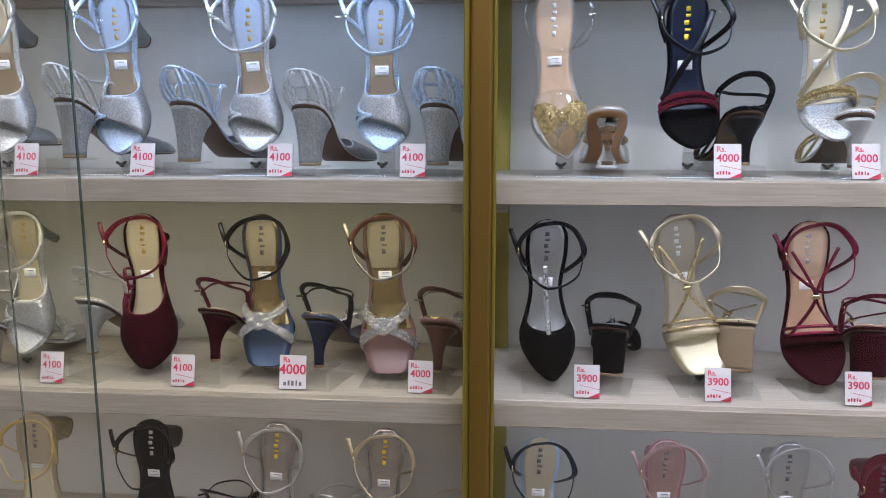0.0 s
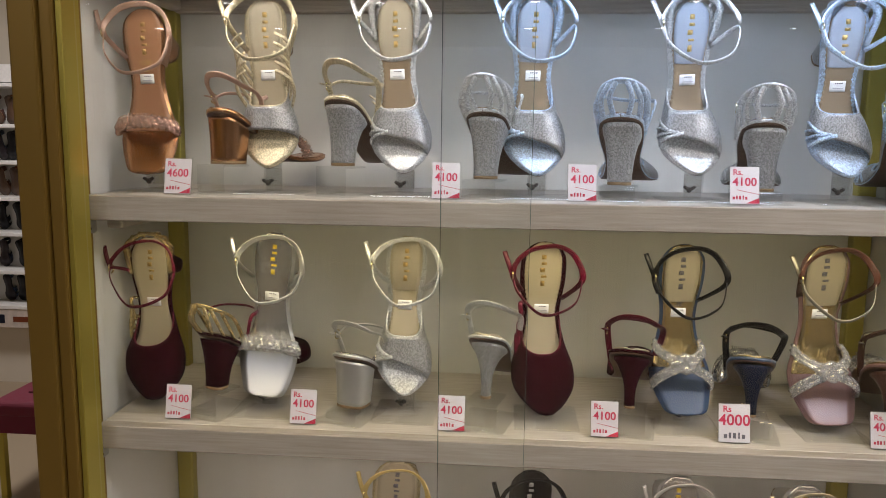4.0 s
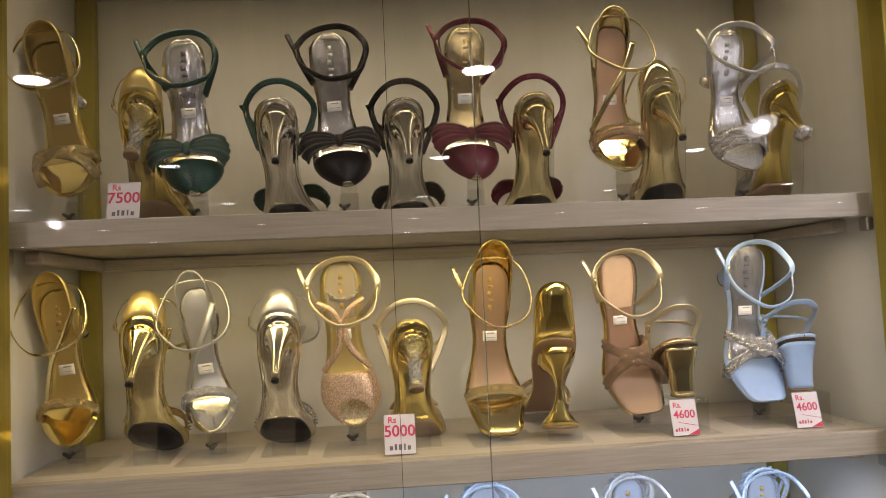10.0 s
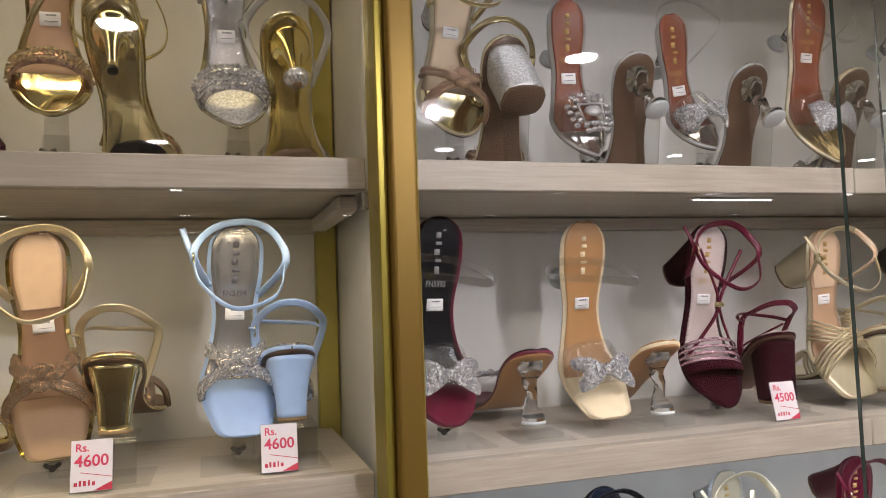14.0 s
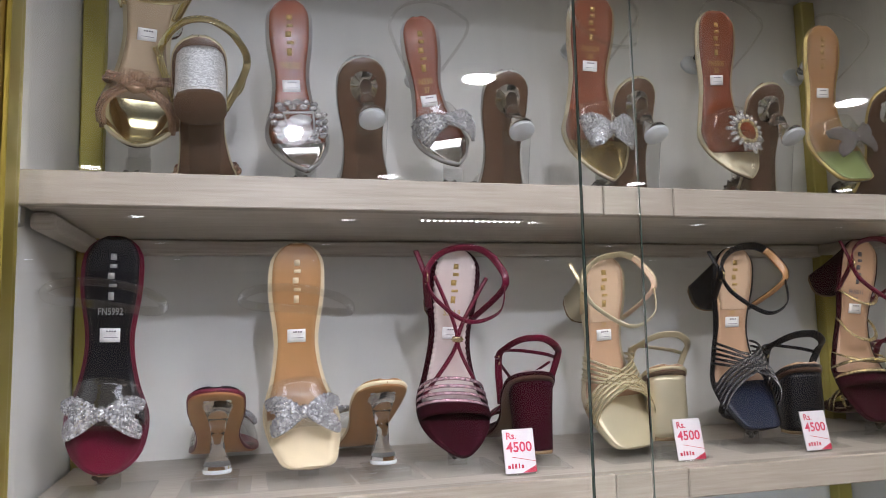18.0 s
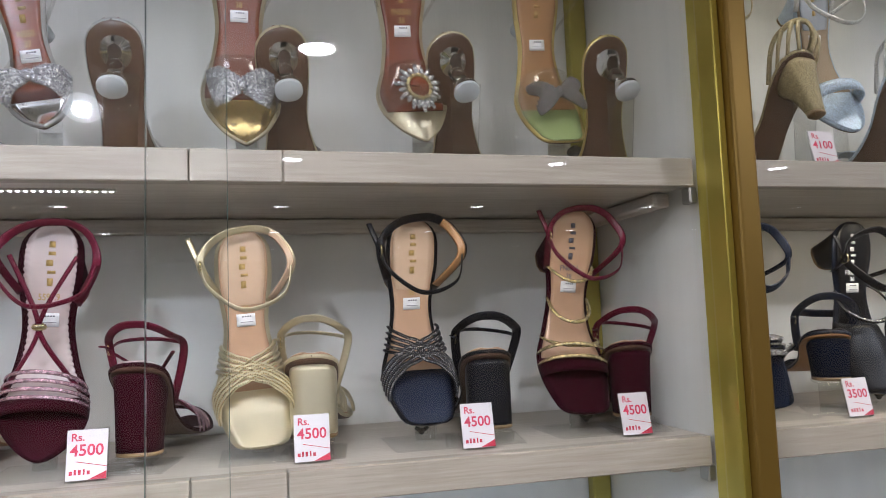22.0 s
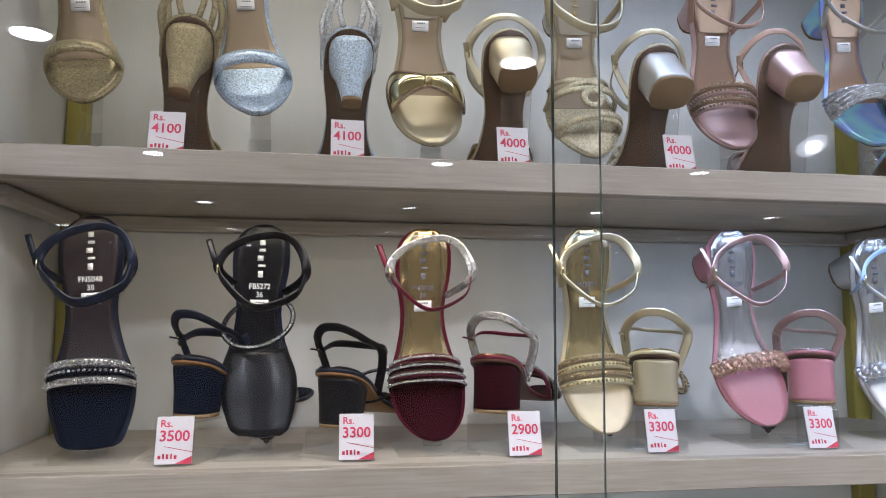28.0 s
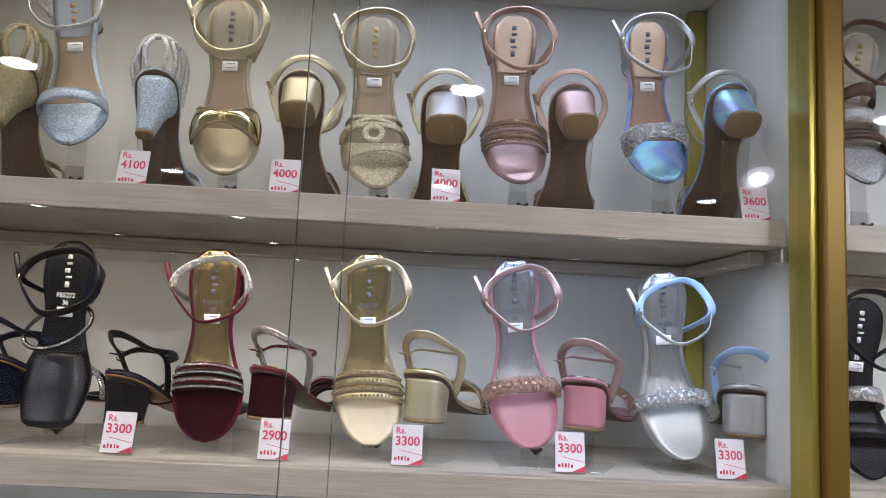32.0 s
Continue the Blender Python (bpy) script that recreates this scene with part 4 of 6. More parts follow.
    if kind == "rings":
        for (ua, ub, hh) in ((v0 - 0.10, v0 + 0.02, hg), (v0 + 0.0, v0 + 0.0, hg), (v1, v1, hg - 0.006), (v1 + 0.03, v1 - 0.05, hg - 0.004), (v0 + 0.02, v0 - 0.10, hg)):
            part("toe_strap", strand(last, ua, ub, hh, 0.0042), trim, root)
        c = top((v0 + v1) / 2 - 0.01)
        a = np.linspace(0, 2 * math.pi, 20, endpoint=False)
        part("ring", tube("ring", np.stack([c[0] + 0.0105 * np.cos(a), c[1] + 0.0105 * np.sin(a), np.full(20, c[2])], -1), 0.0042, 6, True, 0.6), trim, root)
    if kind == "lace":
        # thin straps that run up from the toe straps to the ankle
        for sd in (-1, 1):
            if s.get("loops"):
                break
            a = last.point(0.69, sd * 0.9, 0.012)
            m = last.point(0.52, sd * 0.14, 0.040)
            b = last.point(0.42, sd * 0.14, 0.042)
            e = last.point(0.20, sd * 1.05, 0.034)
            part("cross_strap", tube("cross_strap", spline([a, m, b, e], 24), 0.0024, 6, flat=0.6), s.get("lace", trim), root)
        for uu, sw in s.get("loops", ()):
            part("chain_strap", strand(last, uu, uu, 0.030, 0.0026, 0.02, math.pi - 0.02, sw), s.get("lace", trim), root)
        if not s.get("loops"):
            part("clasp", lump("clasp", last.point(0.47, 0.0, 0.042), 0.0075, 0.0045, 0.0035, 10, 6), "palegold", root, "small metal clasp")
        k = s.get("n", 3)
        for i in range(k):
            u = v0 + (v1 - v0) * i / max(1, k - 1)
            part("toe_strap", strand(last, u - 0.012, u + 0.012, hg - 0.003 * i, 0.0023), trim, root)
        part("toe_panel", band(last, v1 - 0.005, v1 + 0.06, hg - 0.012, 0.002), up, root)
    if kind in ("bow", "brooch", "rectbow"):
        part("clear_band", band(last, v0 - 0.10, v1 + 0.02, hg, 0.0012, 0, 21, 8), s.get("bandmat", "clear"), root, s.get("bandlabel", "clear vinyl band"))
        uc = (v0 + v1) / 2 + s.get("dy", 0.015)

        def drape(x, y, dz=0.0):
            u = uc + np.asarray(y, float) / last.L
            x = np.asarray(x, float)
            return last.arch(u + 0 * x, math.pi / 2 - 0.86 * x / (0.037 * last.L / 0.21) + 0 * u, hg * (1 - 0.5 * np.clip((u - 0.72) / 0.28, 0, 1)) + 0 * x, 0.003 + dz)

        gemmat = trim if kind != "brooch" else "gem"
        if kind == "brooch" and s.get("square"):
            spots = [(-0.0165 + 0.011 * i, d * 0.0155) for i in range(4) for d in (-1, 1)] + [(d * 0.021, -0.008 + 0.008 * i) for i in range(3) for d in (-1, 1)]
            spots += [(-0.019 + 0.0095 * i, d * 0.0225) for i in range(5) for d in (-1, 1)] + [(d * 0.0285, -0.012 + 0.008 * i) for i in range(4) for d in (-1, 1)]
            for x, y in spots:
                p = drape(np.array([x]), np.array([y]), 0.003)[0]
                part("crystal", lump("crystal", p, 0.0050, 0.0036, 0.0036, 6, 5), "gem", root)
            part("centre_stone", lump("centre_stone", drape(np.array([0.0]), np.array([0.0]), 0.003)[0], 0.0125, 0.0085, 0.004, 8, 5), "silver", root, "large pale centre stone")
            part("brooch_frame", tube("brooch_frame", drape(np.array((-.016, .016, .016, -.016)), np.array((-.011, -.011, .011, .011)), 0.002), 0.0018, 6, True), "silver", root)
        elif kind == "brooch":
            nb = s.get("rays", 18)
            for i in range(nb):
                ang = 2 * math.pi * i / nb
                r = np.array((0.0150, 0.021, 0.0255 + (0.0045 if i % 2 else 0)))
                part("crystal", tube("crystal", drape(r * math.cos(ang), r * math.sin(ang), 0.002), [0.0022, 0.0032, 0.0020], 5), "gem", root)
            ang = np.linspace(0, 2 * math.pi, 24, endpoint=False)
            part("brooch_ring", tube("brooch_ring", drape(0.0135 * np.cos(ang), 0.0135 * np.sin(ang), 0.003), 0.0024, 6, True), "gem_gold", root)
            if s.get("stone"):
                rr = np.linspace(0.001, 0.0118, 5)
                part("stone", sheet("stone", [drape(r * np.cos(ang), r * np.sin(ang), 0.002) for r in rr], 0.002), s["stone"], root)
        else:
            ln, wd = (s.get("ln", 0.040), s.get("wd", 0.0200)) if kind == "bow" else (0.036, 0.0200)
            tl = s.get("tilt", 0.0)
            pts = []
            for sd in (-1, 1):
                for petal in ((-1, 1) if s.get("petals") else (0,)):
                    rows = []
                    for f in np.linspace(0, 1, 9):
                        g = np.linspace(-1, 1, 13)
                        if petal:
                            hw = 0.0085 * math.sin(math.pi * (0.12 + 0.80 * f)) + 0.0012
                            yc = petal * 0.0150 * f
                        elif kind == "rectbow":
                            hw, yc = wd * (0.45 + 0.55 * min(1, f * 2.2)), 0.0
                        else:
                            hw, yc = wd * (0.26 + 0.74 * f ** 0.8) * (1 - 0.22 * max(0, f - 0.8) / 0.2), 0.0
                        x, y = sd * (0.002 + ln * f) + 0 * g, yc + hw * g
                        x, y = x * math.cos(tl) - y * math.sin(tl), x * math.sin(tl) + y * math.cos(tl)
                        puff = 0.0045 * math.sin(math.pi * min(f * 0.95, 1)) * (1 - 0.5 * g * g) + (0.0009 * np.cos(g * 11) if kind == "bow" else 0)
                        rows.append(drape(x, y, 0.002 + puff))
                        pts += list(drape(x, y, 0.0036 + puff))
                        if f < 1:
                            pts += list(drape(x + sd * ln / 16, y, 0.0036 + puff))
                    part("bow_wing", sheet("bow_wing", rows, 0.0022), trim, root)
            part("bow_knot", lump("bow_knot", drape(np.array([0.0]), np.array([0.0]), 0.004)[0], 0.0050, 0.0085, 0.0055, 10, 7), trim, root)
            part("rhinestones", gems("rhinestones", pts, 0.0012, 9), trim, root, "small rhinestones on the bow")
    if s.get("bowpump"):
        c = top(0.74, hg, 0.006)
        for sd in (-1, 1):
            f = np.linspace(0.0, 1, 12)
            qa = math.pi / 2 + sd * (0.10 + 1.02 * f)
            P, lines = [], []
            for g in np.linspace(-1, 1, 25):
                uu = 0.745 + 0.012 * f + g * (0.034 + 0.085 * f ** 0.7)
                ridge = 0.0013 * math.cos(g * 13)
                row = last.arch(uu, qa, hg + 0.004, 0.006 + 0.010 * np.sin(math.pi * np.clip(f * 0.75, 0, 1)) * (1 - 0.4 * g * g) + ridge)
                row[:, 0] += -sd * 0.006 * f
                row[:, 2] += 0.004 * f
                P.append(row)
                if math.cos(g * 13) > 0.75:
                    lines += [r + np.array((0, 0, 0.0016)) for r in spline(row, 26)]
            wing = part("bow_wing", sheet("bow_wing", P, 0.002), s["bowpump"], root)
            part("rhinestones", gems("rhinestones", lines, 0.0008, 11), "gem_dark", wing, "lines of fine stones")
        part("bow_knot", lump("bow_knot", c + np.array((0, 0, 0.002)), 0.0065, 0.011, 0.006, 10, 7), s["bowpump"], root)
    if s.get("metalbow"):
        c = top((v0 + v1) / 2, hg, 0.002)
        for sd in (-1, 1):
            qa = np.linspace(math.pi / 2, math.pi / 2 - sd * 1.35, 10)
            P = [last.arch(np.full(10, (v0 + v1) / 2) + g * (0.030 + 0.074 * np.sin(np.linspace(0, 1.45, 10)) ** 1.3), qa, hg, 0.0022 * np.sin(np.linspace(0.2, 3, 10)) * (1 - g * g) + 0.002) for g in np.linspace(-1, 1, 7)]
            P = np.array(P)
            part("bow_wing", sheet("bow_wing", P, 0.002), s["metalbow"], root)
            rim = np.concatenate([P[0], P[1:, -1], P[-1, ::-1][1:], P[::-1, 0][1:-1]])
            part("rope_border", tube("rope_border", rim, 0.0019, 6, True), "gem_bronze", root, "bronze beaded border")
        part("bow_knot", lump("bow_knot", c + np.array((0, 0, 0.003)), 0.0042, 0.007, 0.004, 10, 7), "gem_gold", root)


def ankle(s, last, root, side):
    kind = s.get("ank", "ring")
    mat = s.get("strap", s.get("trim", s["up"]))
    h, L = last.h + last.t, last.L
    if kind == "none":
        return
    e = lambda u, sd, up=0.0, out=0.0: last.point(u, sd, up) + np.array((sd * out, 0, 0))
    hp = s.get("hoop", 0.022)
    lp = s.get("lp", 1.0)
    # the buckle and, on the other side, the place where the straps meet
    hy = s.get("hy", 0.0) if s.get("tail", True) else 0.0
    kz = 0.55 if s.get("tail", True) else 0.36
    c = np.array((side * 0.043 * lp, 0.038 + 0.9 * hy, h + kz * hp))
    far = np.array((-side * 0.047 * lp, 0.046 + 0.8 * hy, h + (kz - 0.03) * hp))
    wa, ha, wb, hb = (0.0365, 0.81, 0.0205, 0.95) if s.get("tail", True) else (0.0350, 0.72, 0.0175, 0.95)
    hoop = spline([e(0.27, side, -0.002), c, (side * wa * lp, 0.019 + hy, h + ha * hp), (side * wb * lp, 0.005 + 1.1 * hy, h + hb * hp), (0, 0.001 + hy, h + hp), (-side * wb * lp, 0.004 + 0.8 * hy, h + hb * hp), (-side * (wa + 0.002) * lp, 0.018 + 0.7 * hy, h + (ha - 0.01) * hp), far, e(0.31, -side, -0.002)], 44)
    wr = min(s.get("sw", 0.0042), 0.0052)
    if kind == "clear" and s.get("wide_loop"):
        if not s.get("tail", True):
            return
        a = np.linspace(0, 2 * math.pi, 40, endpoint=False)
        P = np.stack([0.004 + 0.056 * np.cos(a), 0.070 + 0.020 * np.sin(a) - 0.008 * np.cos(a), h - 0.012 + 0.022 * np.sin(a) ** 2 * (np.sin(a) > 0)], -1)
        part("clear_strap", tube("clear_strap", P, 0.0046, 8, True, 0.14, up=(0, 0.6, 0.8)), "clear", root, "clear vinyl ankle strap")
        return
    if kind in ("ring", "hoop") or (kind == "clear" and s.get("tail", True)):
        m2 = "clear" if kind == "clear" else mat
        part("back_strap", tube("back_strap", hoop, wr if kind != "clear" else 0.002, 8, flat=0.18, up=(0, 0.9, 0.45)), m2, root)
    if kind == "counter":
        P = []
        for f in np.linspace(0, 1, 7):
            row = []
            for g in np.linspace(-1, 1, 21):
                u = 0.30 * abs(g) ** 1.6
                hh = s.get("cup", 0.030) * (1 - abs(g) ** 2.2) ** 0.7 + 0.004
                b = last.point(u, 1.0 if g > 0 else -1.0) if abs(g) > 0.02 else np.array((0, 0.0, float(last.z(0))))
                row.append(b + np.array((0, -0.004 * math.sin(math.pi * f) - 0.006 * f * (1 - abs(g)), f * hh)) - np.array((0.12 * b[0] * f, 0, 0)))
            P.append(row)
        part("heel_counter", sheet("heel_counter", P, 0.0022), s.get("countermat", s["up"]), root)
    if kind == "cage":
        cg, by = (0.012, -0.001) if s.get("tail", True) else (0.040, -0.011)
        rim = spline([e(0.22, -1, 0.004), (-0.030, 0.020, h + 0.50 * cg), (-0.019, by + 0.007, h + 0.88 * cg), (0, by, h + cg), (0.019, by + 0.007, h + 0.88 * cg), (0.030, 0.020, h + 0.50 * cg), e(0.22, 1, 0.004)], 30)
        part("back_strap", tube("back_strap", rim, 0.0040, 6, flat=0.4, up=(0, 0.9, 0.45)), mat, root)
        for g in (-0.85, -0.5, -0.17, 0.17, 0.5, 0.85):
            u = 0.16 * abs(g) ** 1.8
            b = last.point(u, 1.0 if g > 0 else -1.0)
            tpt = rim[int(round((g * 0.50 + 1) / 2 * 29))]
            m = (b + tpt) / 2 + np.array((0.006 * np.sign(g), -0.005, 0.0))
            part("cage_strap", tube("cage_strap", spline([b, m, tpt], 10), 0.0034, 6, flat=0.45, up=(0, 1, 0.2)), mat, root)
    if s.get("tstrap"):
        u0 = s.get("throat", 0.66)
        P = spline([last.arch(np.array([u0 + 0.02]), np.array([math.pi / 2]), s.get("vh", 0.036))[0], last.point(0.5, 0.0, 0.034), last.point(0.30, 0.1, 0.030)], 16)
        part("t_strap", tube("t_strap", P, 0.0040, 8, flat=0.35), s["tstrap"], root)
    if s.get("ysplit"):
        fork = last.point(0.42, 0.0, 0.038)
        for sd in (-1, 1):
            P = spline([fork + np.array((sd * 0.002, 0, 0)), last.point(0.54, sd * 0.30, 0.036), last.point(0.64, sd * 0.95, 0.020)], 14)
            part("fork_strap", tube("fork_strap", P, 0.0042, 8, flat=0.4), s["ysplit"], root)
        for sd in (-1, 1):
            P = spline([fork, last.point(0.34, sd * 0.5, 0.040), last.point(0.28, sd * 1.25, 0.034)], 12)
            part("fork_strap", tube("fork_strap", P, 0.0034, 8, flat=0.4), s["ysplit"], root)
    if s.get("diag"):
        P = spline([e(0.16, -side, 0.02, 0.003), last.point(0.34, -side * 0.7, 0.036), last.point(0.50, side * 0.4, 0.034), e(0.62, side, 0.002, 0.001)], 20)
        part("diagonal_strap", tube("diagonal_strap", P, 0.0042, 8, flat=0.35), mat, root)
    if kind in ("ring", "cage", "counter", "clear", "ringonly") and s.get("loop", True) and (kind != "clear" or s.get("tail", True)):
        sag = s.get("sag", 0.016)
        tail_on = s.get("tail", True)
        # from the buckle forward over the foot to the other side
        back = [] if kind in ("ring", "cage", "clear") else [np.array((-side * 0.030, 0.010, h + hp * 0.9)), np.array((side * 0.020, 0.006, h + hp))]
        R = spline([c, (side * 0.036 * lp, 0.074 * lp, h + 0.55 * hp), (side * 0.004, s.get("reach", 0.104) * lp, h + sag), (-side * 0.036 * lp, 0.088 * lp, h + 0.45 * hp), far, *back], 40, bool(back)) if kind != "cage" else spline([e(0.20, side, 0.003), c, (side * 0.036 * lp, 0.074 * lp, h + 0.55 * hp), (side * 0.004, s.get("reach", 0.104) * lp, h + sag), (-side * 0.036 * lp, 0.088 * lp, h + 0.45 * hp), far, e(0.24, -side, 0.003)], 46)
        m2 = "clear" if kind == "clear" else s.get("ringmat", mat)
        rw = s.get("rw", 0.0027)
        part("ankle_strap", tube("ankle_strap", R, rw, 8, bool(back), 0.35 if rw < 0.005 else 0.25, up=R - R.mean(0) + np.array((0, 0, 0.012))), m2, root)
        if kind == "cage" and tail_on:
            part("ankle_strap", tube("ankle_strap", hoop[6:38], rw, 8, flat=0.35, up=(0, 0.9, 0.45)), m2, root)
        if s.get("lining") and tail_on:
            Q = hoop[29:43] * np.array((0.965, 1, 1)) + np.array((0, 0.0012, 0.0006))
            part("strap_lining", tube("strap_lining", Q, wr * 0.9, 6, flat=0.12, up=(0, 0.9, 0.45)), s["lining"], root, "tan strap lining")
        a = np.linspace(0, 2 * math.pi, 12, endpoint=False)
        if kind != "clear":
            part("buckle", tube("buckle", np.stack([c[0] + 0 * a, c[1] + 0.0065 * np.cos(a), c[2] + 0.0062 * np.sin(a)], -1), 0.0011, 5, True), s.get("buckle", "palegold"), root, "small metal buckle")
            if s.get("tail", True) is False and kind != "ring":
                return
            k = 1.0 if s.get("tail", True) else 0.42
            tail = spline([c, c + k * np.array((side * 0.005, -0.012, 0.005)), c + k * np.array((side * 0.011, -0.030, 0.008))], 10)
            part("strap_tail", tube("strap_tail", tail, 0.0032, 6, flat=0.35), m2, root)


def pose_between(last, A, B, facing):
    """Puts the back of the heel seat at A and the toe at B, the bed turned towards facing."""
    a, b = Vector((0, 0, float(last.z(0)))), Vector((float(last.c(1.0)), last.L, float(last.z(1.0))))
    e1 = (b - a).normalized()
    ex = (Vector((1, 0, 0)) - e1 * e1.x).normalized()
    e3 = ex.cross(e1)
    w1 = (Vector(B) - Vector(A)).normalized()
    w3 = (Vector(facing) - w1 * w1.dot(Vector(facing))).normalized()
    wx = w1.cross(w3)
    R = Matrix((wx, w1, w3)).transposed() @ Matrix((ex, e1, e3))
    return Matrix.Translation(Vector(A) - R @ a) @ R.to_4x4()


def length_for(chord, s):
    last = Last(0.2, s["h"], s.get("toe", "r"), 1, s.get("plat", 0.006))
    dz = float(last.z(0) - last.z(1.0))
    return math.sqrt(max(chord * chord - dz * dz, 0.17 ** 2))


def shoe_stand(x, y, z, height, tilt=0.0):
    s = thing("shoe_stand", "clear acrylic shoe stand with a black wing screw", "shoe stand", "shoe stands", m=pose(x, y, z, 0, 0, tilt))
    for o in (part("base_plate", box("base_plate", -0.043, 0.043, -0.050, 0.042, 0.0002, 0.0026, 0.0008, 1), "acrylic_base", s),
              part("upright", box("upright", -0.011, 0.011, 0.0, 0.003, 0.0028, height, 0.0006, 1), "acrylic", s),
              part("upright_edge", tube("upright_edge", [(-0.011, 0.0015, 0.003), (-0.011, 0.0015, height)], 0.0006, 4), "crystal", s),
              part("upright_edge", tube("upright_edge", [(0.011, 0.0015, 0.003), (0.011, 0.0015, height)], 0.0006, 4), "crystal", s),
              part("slider", box("slider", -0.0125, 0.0125, -0.004, -0.0003, 0.010, 0.034, 0.001, 1), "acrylic_base", s)):
        o.visible_shadow = False
    P = [[(g * (0.001 + 0.005 * f), -0.006 - 0.001 * f, 0.020 + d * (0.0005 + 0.0035 * f)) for f in (0, 0.5, 1)] for g, d in ((-1, 1), (1, 1))]
    wing = [tube("wing", p, [0.0014, 0.0022, 0.0016], 6) for p in P]
    wing.append(lump("hub", (0, -0.0055, 0.020), 0.0032, 0.0032, 0.0032, 8, 5))
    screw = part("wing_screw", joined("wing_screw", wing), "screw", s, "small black wing screw")
    screw.matrix_local = Matrix.Translation((0.006 * (1 if x > 0.9 else -1), 0.0, -0.010)) @ Matrix.Scale(1.2, 4)
    return s


def sole_prop(x, y, z, height, lean):
    s = thing("shoe_prop", "clear acrylic prop panel against the sole of a shoe", "shoe stand", "shoe props", m=pose(x, y, z, -lean, 0, 0))
    w0, w1 = 0.014, 0.018
    V = [(sx * w, yy, zz) for zz, w in ((0.001, w0), (height, w1)) for sx, yy in ((-1, 0), (1, 0), (1, 0.002), (-1, 0.002))]
    part("panel", mesh_of("panel", V, [(3, 2, 1, 0), (4, 5, 6, 7), (0, 1, 5, 4), (1, 2, 6, 5), (2, 3, 7, 6), (3, 0, 4, 7)], False), "acrylic", s).visible_shadow = False
    for sd in (-1, 1):
        p = part("panel_edge", tube("panel_edge", [(sd * w0, 0.001, 0.001), (sd * w1, 0.001, height)], 0.0005, 4), "acrylic_base", s, "polished edge")
        p.visible_shadow = False
    part("base_plate", box("base_plate", -0.030, 0.030, -0.004, 0.060, -0.0001, 0.0008), "acrylic", s).visible_shadow = False
    return s


def riser(x, y, z, height, yaw):
    s = thing("shoe_riser", "clear acrylic riser block under a shoe", "shoe stand", "shoe risers", m=pose(x, y, z, 0, 0, yaw))
    for o in (part("top_plate", box("top_plate", -0.022, 0.022, -0.012, 0.040, height - 0.003, height - 0.0004, 0.0006, 1), "acrylic", s),
              part("riser_wall", box("riser_wall", -0.022, 0.022, -0.012, -0.0095, 0.0024, height - 0.0032, 0.0005, 1), "acrylic", s),
              part("base_plate", box("base_plate", -0.034, 0.034, -0.022, 0.060, 0.0002, 0.0022, 0.0006, 1), "acrylic_base", s)):
        o.visible_shadow = False
    return s


def price_tag(price, x, z, big=False, yaw=0.0):
    """An upright price card in a clear holder."""
    w, hgt = (0.0172, 0.046) if not big else (0.0192, 0.049)
    s = thing("price_tag", "white price card reading Rs %s in a clear holder" % price, "price tag", "price tags", m=pose(x, 0.985, z, -12, 0, yaw))
    part("holder", box("holder", -w - 0.001, w + 0.001, 0.0012, 0.0030, 0.0, hgt + 0.001, 0.0005, 1), "acrylic", s).visible_shadow = False
    part("holder_foot", box("holder_foot", -w - 0.001, w + 0.001, 0.0012, 0.022, -0.0005, 0.0012, 0.0004, 1), "acrylic", s).visible_shadow = False
    card = part("card", box("card", -w, w, -0.0002, 0.0010, 0.0012, hgt, 0.0), "card", s)

    def line(body, cx, cz, size, mat, name, bold=0.0):
        V, F = text_points(body)
        return part(name, mesh_of(name, [(cx + v[0] * size, -0.0006, cz + v[1] * size) for v in V], F, False), mat, card)
    if big:
        line("Rs", -0.009, 0.039, 0.0110, "red", "currency_print")
        line(price, 0.0, 0.0225, 0.0195, "red", "price_print")
    else:
        line("Rs.", -0.0080, 0.0360, 0.0098, "red", "currency_print")
        line(price, 0.0, 0.0228, 0.0143, "red", "price_print")
        tri = mesh_of("corner_triangle", [(w, -0.0006, 0.0014), (w - 0.0155, -0.0006, 0.0014), (w, -0.0006, 0.0085)], [(0, 2, 1)], False)
        part("corner_triangle", tri, "crimson", card, "crimson corner triangle")
        part("rule", mesh_of("rule", [(-w + 0.008, -0.0006, 0.0175), (w, -0.0006, 0.0120), (w, -0.0006, 0.0126), (-w + 0.008, -0.0006, 0.0181)], [(0, 1, 2, 3)], False), "crimson", card)
    bars, k = [], 1.5 if big else 1.0
    for i, (bw, bh) in enumerate(((.0028, .0034), (.0020, .0048), (.0024, .0044), (.0014, .0050), (.0026, .0034))):
        cx, z0 = (-0.0055 if not big else 0.0) + k * (i - 2) * 0.0037, 0.006
        bars += [(cx - k * bw / 2, -0.0006, z0), (cx + k * bw / 2, -0.0006, z0), (cx + k * bw / 2, -0.0006, z0 + k * bh), (cx - k * bw / 2, -0.0006, z0 + k * bh)]
    part("makers_mark", mesh_of("makers_mark", bars, [(4 * i, 4 * i + 1, 4 * i + 2, 4 * i + 3) for i in range(5)], False), "crimson" if not big else "ink", card)
    return s


def sty(words, **k):
    k["words"] = words
    return k


